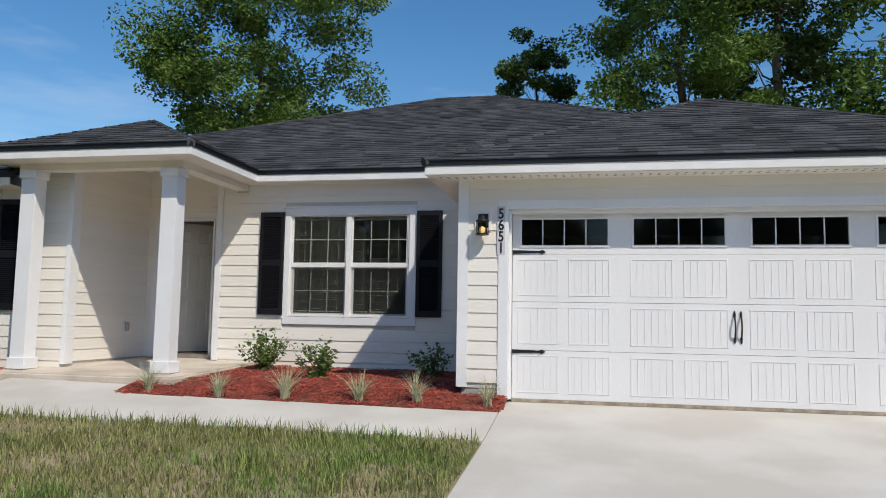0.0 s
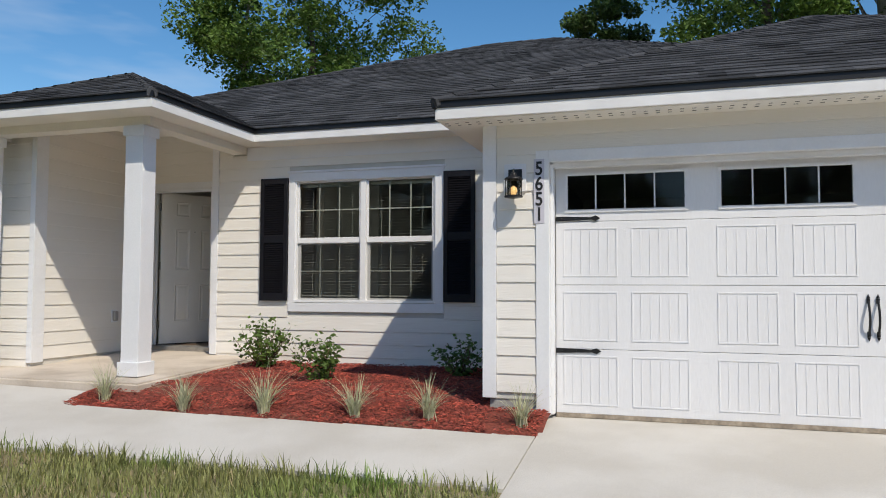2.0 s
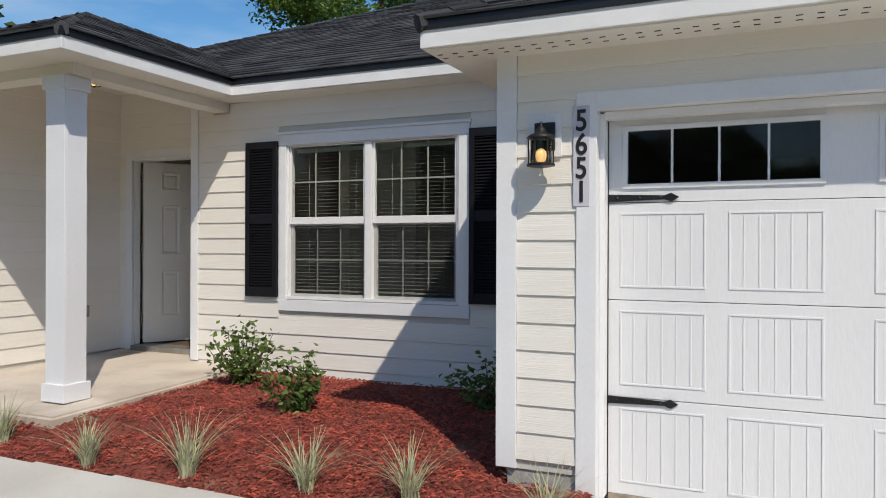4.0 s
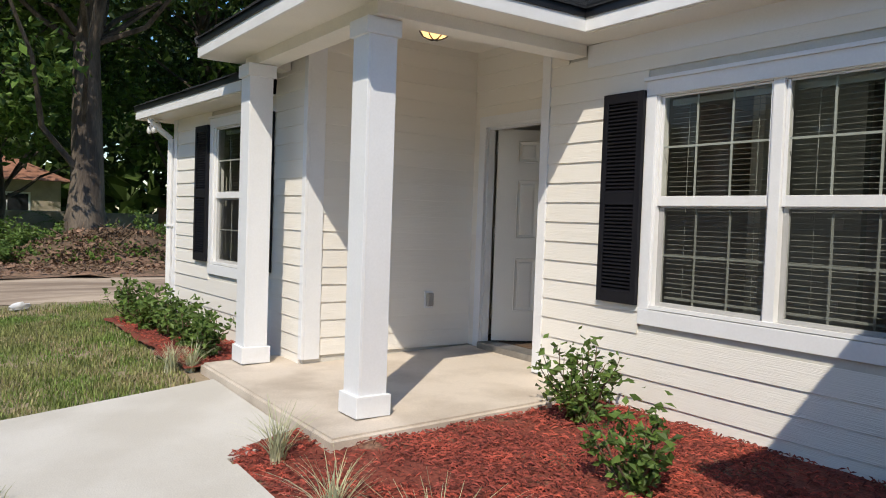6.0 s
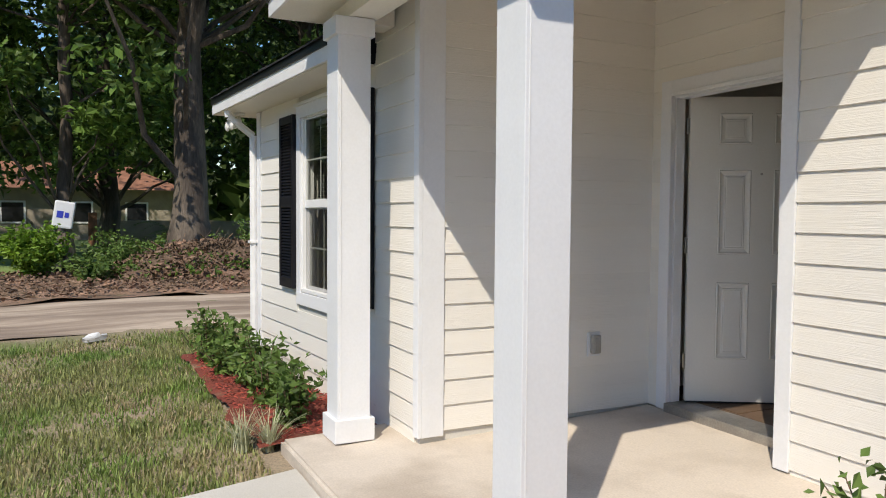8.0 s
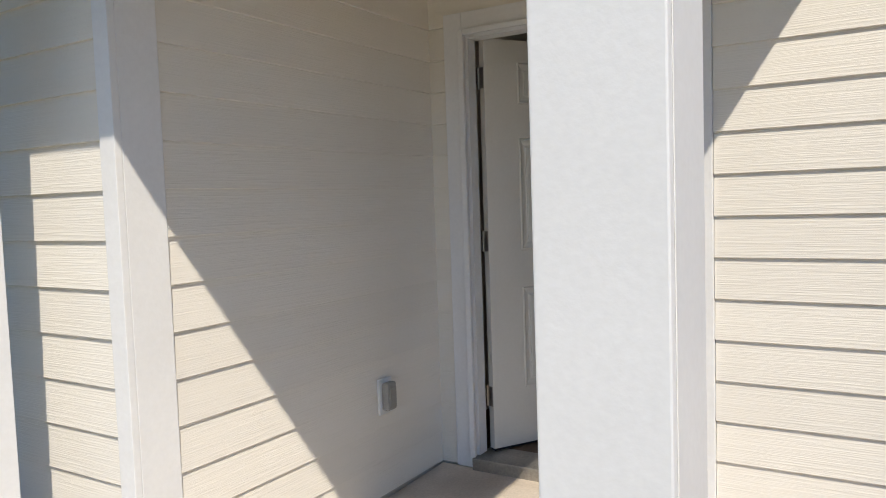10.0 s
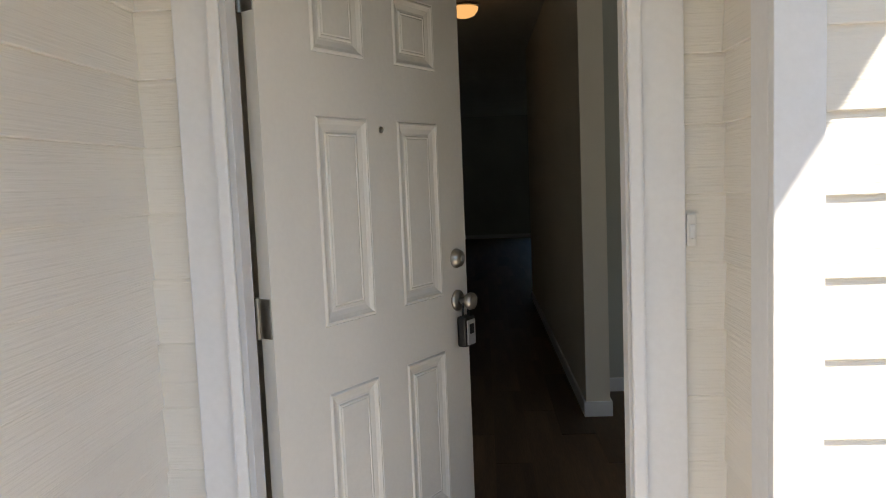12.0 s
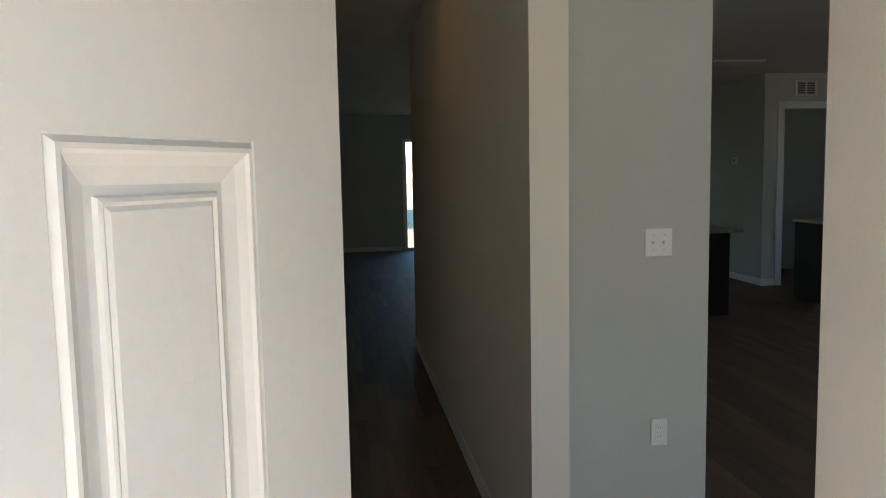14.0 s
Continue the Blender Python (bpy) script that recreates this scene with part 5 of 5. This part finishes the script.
def tree(name, at, height, radius, trunk, leaf, label, seed, clumps=60, leaves=8000, size=0.22, low=0.35, bark=None, squash=0.8, lean=(0, 0), kind="tree"):
    """A tapered trunk with limbs; the crown is many clumps of small leaves with gaps between them."""
    rg, rp = random.Random(seed), np.random.RandomState(seed)
    t = thing(name, at, label, "tree")
    bm, twigs = B(), B()
    top = Vector((lean[0], lean[1], height * 0.9))
    pts, rings, bends = [Vector((0, 0, -0.25))], [], 14
    for k in range(1, bends + 1):
        w = Vector((rg.uniform(-1, 1), rg.uniform(-1, 1), 0)) * (0.012 * height if 2 < k < bends else 0)
        pts.append(top * (k / bends) ** (1.6 if k < 4 else 1.0) + w)
    for k, p in enumerate(pts):
        u = max(0.0, p.z) / top.z
        r = trunk * (1 - 0.8 * u + 0.6 * math.exp(-max(0.0, p.z) * 2.2))
        rings.append([bm.verts.new(p + Vector((math.cos(j * math.pi / 7), math.sin(j * math.pi / 7), 0)) * r * (1 + 0.12 * noise.noise(Vector((j * 0.9, k * 0.4, seed))))) for j in range(14)])
    for a, b in zip(rings, rings[1:]):
        for j in range(14):
            bm.faces.new((a[j], a[(j + 1) % 14], b[(j + 1) % 14], b[j]))
    bm.faces.new(rings[-1])
    centres, zc, hz = [], height * (1 + low) / 2, height * (1 - low) / 2
    for k in range(clumps):
        a, b, rr = rg.uniform(0, 2 * math.pi), rg.uniform(-1, 1), rg.uniform(0.35, 1.0) ** 0.6
        w = math.sqrt(max(0.05, 1 - b * b * 0.8)) * rr
        wob = 0.75 + 0.5 * noise.noise(Vector((math.cos(a) * 1.3, math.sin(a) * 1.3, b * 1.6 + seed)))
        centres.append(Vector((math.cos(a) * radius * w * wob + lean[0] * 0.6, math.sin(a) * radius * w * wob + lean[1] * 0.6, zc + b * hz * (0.8 + 0.25 * rr))))
    for c in centres[:: max(1, clumps // 22)]:
        frac = min(0.9, max(0.25, (c.z - radius * 0.35) / (height * 0.9)))
        p = pts[min(len(pts) - 1, int(frac * (len(pts) - 1)))]
        limb(twigs, p, c, trunk * 0.28 * (1.1 - frac), 0.012, rg, 4, 0.07, 5)
    part("trunk", bm, bark or BARK, t, "", True)
    tagged(part("branchwork", twigs, bark or BARK, t), kind="stuff")
    per = leaves // clumps
    cs = []
    for c in centres:
        r = radius * rg.uniform(0.15, 0.31)
        g = rp.normal(size=(per, 3))
        g /= np.linalg.norm(g, axis=1)[:, None]
        cs.append(np.array(c) + g * (rp.uniform(0.15, 1, size=(per, 1)) ** 0.5) * r * np.array([1, 1, squash * 0.7]))
    cs = np.concatenate(cs)
    ln = size * rp.uniform(0.6, 1.4, len(cs))
    cloud("crown", *leaf_cards(cs, ln, ln * 0.55, rp, 0.3), leaf, t)
    return t


tree("oak_tree", (-8.8, 22, 0), 19.5, 6.3, 0.26, LEAF, "tall leafy tree behind the house with gaps in its crown", 4, 120, 60000, 0.2, 0.42, BARK)
tree("oak_tree", (-11.0, 20.6, 0), 18.5, 3.2, 0.2, LEAF, "slender pale-stemmed tree behind the house", 31, 26, 7000, 0.2, 0.62, STEM)
tree("pine_tree", (3.9, 27, 0), 14.8, 2.9, 0.2, NEEDLE, "rounded young pine behind the roof ridge", 5, 60, 16000, 0.2, 0.5, BARK, 0.8)
tree("pine_tree", (2.3, 38, 0), 14.4, 1.8, 0.16, NEEDLE, "small distant pine over the ridge", 15, 20, 3000, 0.25, 0.5, BARK, 0.6)
tree("oak_tree", (10.4, 22, 0), 20.5, 5.4, 0.3, LEAF, "broad leafy tree behind the garage", 6, 150, 75000, 0.19, 0.28, BARK)
tree("pine_tree", (15.0, 25, 0), 26, 4.6, 0.34, LEAF_DARK, "tall dark pine with a pale trunk behind the garage", 7, 90, 26000, 0.24, 0.40, STEM)
tree("oak_tree", (19.5, 23, 0), 19, 5.5, 0.3, LEAF, "leafy tree beyond the garage", 8, 90, 24000, 0.26, 0.25)
tree("oak_tree", (25, 20, 0), 18, 5.5, 0.3, LEAF_DARK, "dark leafy tree at the yard edge", 9, 70, 9000, 0.3, 0.2)

# woods beside the track
big = tree("live_oak", (-17.3, -0.45, 0.5), 21, 8.0, 0.46, LEAF_DARK, "huge shade tree with a thick mottled trunk", 11, 120, 20000, 0.26, 0.32, BARK)
tree("live_oak", (-19.5, -3.5, 0), 17, 6.0, 0.22, LEAF, "dark shade tree with a forked trunk", 12, 100, 17000, 0.28, 0.16, BARK)
tree("live_oak", (-22, -8.5, 0), 18, 7.0, 0.35, LEAF, "spreading leafy tree by the side street", 13, 110, 22000, 0.30, 0.14)
tree("live_oak", (-23, 4.5, 0), 18, 7.0, 0.4, LEAF, "dense dark shade tree in the woods", 14, 80, 11000, 0.32, 0.2)
tree("live_oak", (-23.5, 7.5, 0), 18, 6.0, 0.4, LEAF_DARK, "dense dark shade tree beyond the wing", 16, 90, 12000, 0.32, 0.18)
tree("live_oak", (-29, -2.0, 0), 19, 8.0, 0.4, LEAF_DARK, "tall dark tree before the far house", 17, 80, 11000, 0.34, 0.16)
tree("live_oak", (-31, 9, 0), 19, 8.0, 0.4, LEAF_DARK, "tall dark tree in the woods", 18, 90, 12000, 0.40, 0.18)
tree("live_oak", (-31, -16, 0), 18, 8.0, 0.4, LEAF, "leafy tree along the side street", 20, 80, 10000, 0.40, 0.2)

rp = np.random.RandomState(40)
n = 15000
ys, xs = rp.uniform(-60, 42, n), rp.uniform(-66, -52, n)
tops = 15 + 5 * np.sin(ys * 0.23) + 3 * np.sin(ys * 0.71 + 1)
zs = rp.uniform(0.0, 1, n) ** 0.8 * tops
ln = rp.uniform(0.7, 1.5, n)
tagged(cloud("far_woods", *leaf_cards(np.stack([xs, ys, zs], 1), ln, ln * 0.7, rp, 0.2), LEAF_DARK), "dense dark far woods behind the lawn", "woods", "", "stuff")

# unseen tree ring behind the camera, added so the window panes reflect dark foliage
n = 20000
an = rp.uniform(-1.15 * math.pi, 0.15 * math.pi, n)
rr = rp.uniform(48, 66, n)
tops = 13 + 4 * np.sin(an * 9) + 3 * np.sin(an * 23 + 1)
ln = rp.uniform(1.0, 2.2, n)
tagged(cloud("street_woods", *leaf_cards(np.stack([4 + rr * np.cos(an), -6 + rr * np.sin(an), rp.uniform(0, 1, n) ** 0.8 * tops], 1), ln, ln * 0.7, rp, 0.2), LEAF_DARK), "unseen ring of trees added before the house to darken pane reflections", "woods", "", "stuff")


def hedge(name, count, place, spread, leaf, label, seed, size=0.09, stems=14):
    """A loose shrub: stems from the root and leaves in an uneven dome."""
    rg, rq = random.Random(seed), np.random.RandomState(seed)
    t = thing(name, place, label, "shrub", "shrubs" if name == "shrub" else "")
    bm, tips = B(), []
    for k in range(stems):
        a, r = rg.uniform(0, 2 * math.pi), rg.uniform(0.15, 1.0)
        tip = Vector((math.cos(a) * r * spread[0], math.sin(a) * r * spread[1], spread[2] * rg.uniform(0.55, 1.0) * (1.05 - 0.35 * r)))
        pts = limb(bm, (rg.uniform(-0.03, 0.03), rg.uniform(-0.03, 0.03), -0.03), tip, 0.007 + spread[2] * 0.004, 0.002, rg, 4, 0.06, 5)
        tips += [(pts[j], j) for j in range(1, 5)]
    tagged(part("stem", bm, TWIG, t), kind="stuff")
    cs = []
    for k in range(count):
        (p, j) = rg.choice(tips)
        q = p + Vector((rg.gauss(0, 1), rg.gauss(0, 1), rg.gauss(0, 1))) * (0.02 + 0.035 * min(1.0, spread[2]) + 0.05 * max(0.0, spread[2] - 0.7)) * (0.6 + 0.12 * j)
        q.z = max(0.02, q.z)
        cs.append(tuple(q))
    ln = size * rq.uniform(0.6, 1.3, len(cs))
    cloud("foliage", *leaf_cards(np.array(cs), ln, ln * 0.55, rq, 0.45), leaf, t)
    return t


hedge("shrub", 620, (2.38, -0.52, bed_height(2.38, -0.52)), (0.40, 0.34, 0.68), SHRUB, "young green shrub in the red mulch by the porch", 51, 0.068, 20)
hedge("shrub", 480, (3.42, -1.18, bed_height(3.42, -1.18)), (0.34, 0.30, 0.48), SHRUB, "small bushy green shrub in the red mulch", 52, 0.065, 16)
hedge("shrub", 420, (4.72, -0.55, bed_height(4.72, -0.55)), (0.34, 0.28, 0.46), SHRUB, "dark green shrub in the shade by the garage", 53, 0.06, 14)
for k, (x, y, s, h) in enumerate(((-3.35, -2.12, 0.40, 0.55), (-2.7, -2.05, 0.38, 0.52), (-2.05, -2.02, 0.36, 0.54), (-1.45, -1.98, 0.32, 0.50), (-0.95, -1.98, 0.28, 0.48))):
    hedge("shrub", 520, (x, y, side_height(x, y)), (s, s * 0.8, h), SHRUB, "leafy green shrub below the wing window", 60 + k, 0.075, 16)
hedge("lime_bush", 3600, (-15.3, -4.05, 0.0), (0.9, 0.95, 1.25), LIME, "bright lime-green bush by the sign post", 70, 0.14, 34)
for k, (x, y, s, h) in enumerate(((-14.2, -2.3, 1.0, 0.8), (-15.0, -1.6, 1.1, 0.9), (-13.3, -3.0, 0.8, 0.55), (-14.8, 1.9, 1.0, 0.9), (-16.2, 0.9, 1.1, 1.3), (-16.0, -2.4, 1.0, 1.1), (-13.5, 3.4, 0.9, 0.7))):
    hedge("wild_bush", 1300, (x, y, 0.05), (s, s, h), SHRUB, "low wild green bush at the wood edge", 80 + k, 0.12, 18)


def tuft(at, seed, tall):
    rg = random.Random(seed)
    t = thing("grass_tuft", at, "variegated ornamental grass tuft in the mulch", "ornamental grass", "grass tufts")
    verts, faces = [], []
    for k in range(95):
        a, L, out = rg.uniform(0, 2 * math.pi), 1.2 * tall * rg.uniform(0.55, 1.1), rg.uniform(0.15, 0.95)
        w, px = rg.uniform(0.0035, 0.0065), Vector((-math.sin(a), math.cos(a), 0))
        base = Vector((rg.gauss(0, 0.018), rg.gauss(0, 0.018), -0.01))
        k0 = len(verts)
        for j in range(5):
            u = j / 4
            p = base + Vector((math.cos(a), math.sin(a), 0)) * (out * L * u ** 1.6) + Vector((0, 0, L * (u - 0.42 * out * u * u)))
            ww = w * (1 - u * 0.85)
            verts += [p - px * ww, p + px * ww]
        faces += [(k0 + 2 * j, k0 + 2 * j + 1, k0 + 2 * j + 3, k0 + 2 * j + 2) for j in range(4)]
    cloud("foliage", verts, faces, STRIPED, t)
    return t


for k, (x, y, s) in enumerate(((1.86, -2.42, 0.34), (2.76, -2.50, 0.33), (3.50, -2.42, 0.40), (4.30, -2.36, 0.34), (4.93, -2.30, 0.34), (5.68, -2.28, 0.32))):
    tuft((x, y, bed_height(x, y)), 90 + k, s)
for k, (x, y) in enumerate(((-0.72, -2.35), (-0.62, -2.2))):
    tuft((x, y, ground(x, y) - 0.02), 98 + k, 0.26)

# brush pile
bp = thing("brush_pile", (-13.9, -0.3, 0.0), "heap of dead branches and brown litter", "brush pile")
rg, bm = random.Random(77), B()
bmesh.ops.create_icosphere(bm, subdivisions=4, radius=1.0)
for v in bm.verts:
    d = 1 + 0.28 * noise.noise(v.co * 2.1) + 0.1 * noise.noise(v.co * 6)
    v.co = Vector((v.co.x * 1.5 * d, v.co.y * 2.1 * d, max(-0.1, v.co.z * 0.72 * d)))
part("mound", bm, LITTER, bp)
bm = B()
for k in range(420):
    a, r = rg.uniform(0, 2 * math.pi), rg.uniform(0, 1.2) ** 0.7
    p = Vector((math.cos(a) * r * 1.5, math.sin(a) * r * 2.1, max(0.05, 0.72 * (1 - r * r * 0.75))))
    d = Vector((rg.gauss(0, 1), rg.gauss(0, 1), rg.gauss(0, 0.4))).normalized() * rg.uniform(0.15, 0.6)
    tube(bm, p - d, p + d, rg.uniform(0.006, 0.02), 0.004, 4, False)
tagged(part("brushwood", bm, TWIG, bp), kind="stuff")
for leaf, count, top in ((LEAF, 1500, 0.62), (LITTER, 2600, 0.7)):
    a, r = rp.uniform(0, 2 * math.pi, count), rp.uniform(0, 1.15, count) ** 0.6
    if leaf is LEAF:
        r = 0.55 + 0.6 * rp.uniform(0, 1, count)
    cs = np.stack([np.cos(a) * r * 1.5, np.sin(a) * r * 2.1, np.maximum(0.05, top * (1 - r * r * 0.7)) + rp.uniform(0, 0.22, count)], 1)
    ln = rp.uniform(0.07, 0.17, count)
    tagged(cloud("foliage", *leaf_cards(cs, ln, ln * 0.6, rp, 0.3), leaf, bp), "green weeds" if leaf is LEAF else "dry brown leaves", kind="stuff")

n = 7000
xs, ys = rp.uniform(-16.3, -10.2, n), rp.uniform(-5.5, 8.5, n)
ln = rp.uniform(0.06, 0.16, n)
tagged(cloud("leaf_litter", *leaf_cards(np.stack([xs, ys, np.array([ground(a, b) for a, b in zip(xs, ys)]) + 0.05 + rp.uniform(0, 0.12, n)], 1), ln, ln * 0.5, rp, 0.75), LITTER), "dry brown leaves and bark scraps past the track", "leaf litter", "", "stuff")

# track-side sign, white scrap, palm, far house
sg = thing("roadside_sign", (-15.9, -3.5, 0.0), "white sign box with a blue patch on a leaning post", "sign", turn=-6)
bm = B()
tube(bm, (0, 0, -0.1), (0.0, 0.05, 1.5), 0.055, 0.05, 10)
part("post", bm, PALE_BARK, sg)
bm = B()
box(bm, -0.06, 0.14, -0.20, 0.24, 1.12, 1.76, 0.04)
bmesh.ops.rotate(bm, verts=bm.verts, cent=(0, 0, 1.4), matrix=Matrix.Rotation(radians(-9), 3, "X"))
part("box", bm, SIGN_WHITE, sg)
bm = B()
box(bm, 0.141, 0.146, -0.12, 0.02, 1.36, 1.52)
box(bm, 0.141, 0.146, 0.05, 0.14, 1.38, 1.50)
bmesh.ops.rotate(bm, verts=bm.verts, cent=(0, 0, 1.4), matrix=Matrix.Rotation(radians(-9), 3, "X"))
part("blue_patch", bm, SIGN_BLUE, sg)
sc = thing("paper_scrap", (-5.6, -3.08, ground(-5.6, -3.08) + 0.0), "crumpled white scrap lying by the sand track", "litter")
bm = B()
bmesh.ops.create_icosphere(bm, subdivisions=2, radius=0.10)
for v in bm.verts:
    v.co = v.co * (1 + 0.6 * noise.noise(v.co * 17))
    v.co = Vector((v.co.x * 0.7, v.co.y * 1.2 + v.co.z * 0.4, v.co.z * 0.55 + 0.045))
part("scrap", bm, SIGN_WHITE, sc)
pm_ = thing("sago_palm", (-31, 0.6, 0.0), "small sago palm on the far lawn", "palm")
bm, verts, faces, rg = B(), [], [], random.Random(5)
tube(bm, (0, 0, -0.1), (0, 0, 0.7), 0.22, 0.16, 10)
part("trunk", bm, BARK, pm_)
for k in range(26):
    a, tilt = rg.uniform(0, 2 * math.pi), rg.uniform(0.2, 1.2)
    dr, px = Vector((math.cos(a), math.sin(a), 0)), Vector((-math.sin(a), math.cos(a), 0))
    for j in range(12):
        u = (j + 1) / 12
        c = dr * (1.5 * u) + Vector((0, 0, 0.7 + tilt * u * 1.2 - 1.1 * u * u))
        for s in (-1, 1):
            k0 = len(verts)
            verts += [c, c + dr * 0.05, c + px * s * 0.28 * (1.1 - 0.6 * u) + dr * 0.16 - Vector((0, 0, 0.05))]
            faces.append((k0, k0 + 1, k0 + 2))
cloud("fronds", verts, faces, SHRUB, pm_)
hs = thing("far_house", (-41, -3.5, 0.0), "low tan house with a clay-red roof in the shade", "house")
part("wall", boxed((-6, 0, -8, 5.5, -0.1, 2.75)), STUCCO, hs)
bm = B()
rv = [(-6.6, -8.6, 2.75), (0.7, -8.6, 2.75), (0.7, 6.1, 2.75), (-6.6, 6.1, 2.75), (-2.95, -5.5, 4.3), (-2.95, 3.0, 4.3)]
vs = [bm.verts.new(v) for v in rv]
for f in ((0, 1, 4), (1, 2, 5, 4), (2, 3, 5), (3, 0, 4, 5), (3, 2, 1, 0)):
    bm.faces.new([vs[k] for k in f])
part("roof", bm, CLAY_ROOF, hs)
part("garage_door", boxed((0.0, 0.05, -7.2, -4.4, 0.0, 2.1), bevel=0.01), STUCCO, hs, "pale garage door")
for y in (-2.6, 0.6, 3.4):
    w = part("window", boxed((0.0, 0.06, y - 0.6, y + 0.6, 0.9, 2.1), bevel=0.01), TRIM, hs)
    part("pane", boxed((0.0605, 0.066, y - 0.5, y + 0.5, 1.0, 2.0)), DARK_PANE, w)
fw = thing("garden_wall", (-33, 4.5, 0.0), "low pale garden wall across the lawn", "wall")
part("wall", boxed((-0.1, 0.1, -7, 9, -0.1, 1.15), bevel=0.02), STUCCO, fw)
for y in (-7, -3, 1, 5, 9):
    part("pier", boxed((-0.18, 0.18, y - 0.18, y + 0.18, -0.1, 1.5), bevel=0.02), CLAY_ROOF, fw, "reddish brick pier")
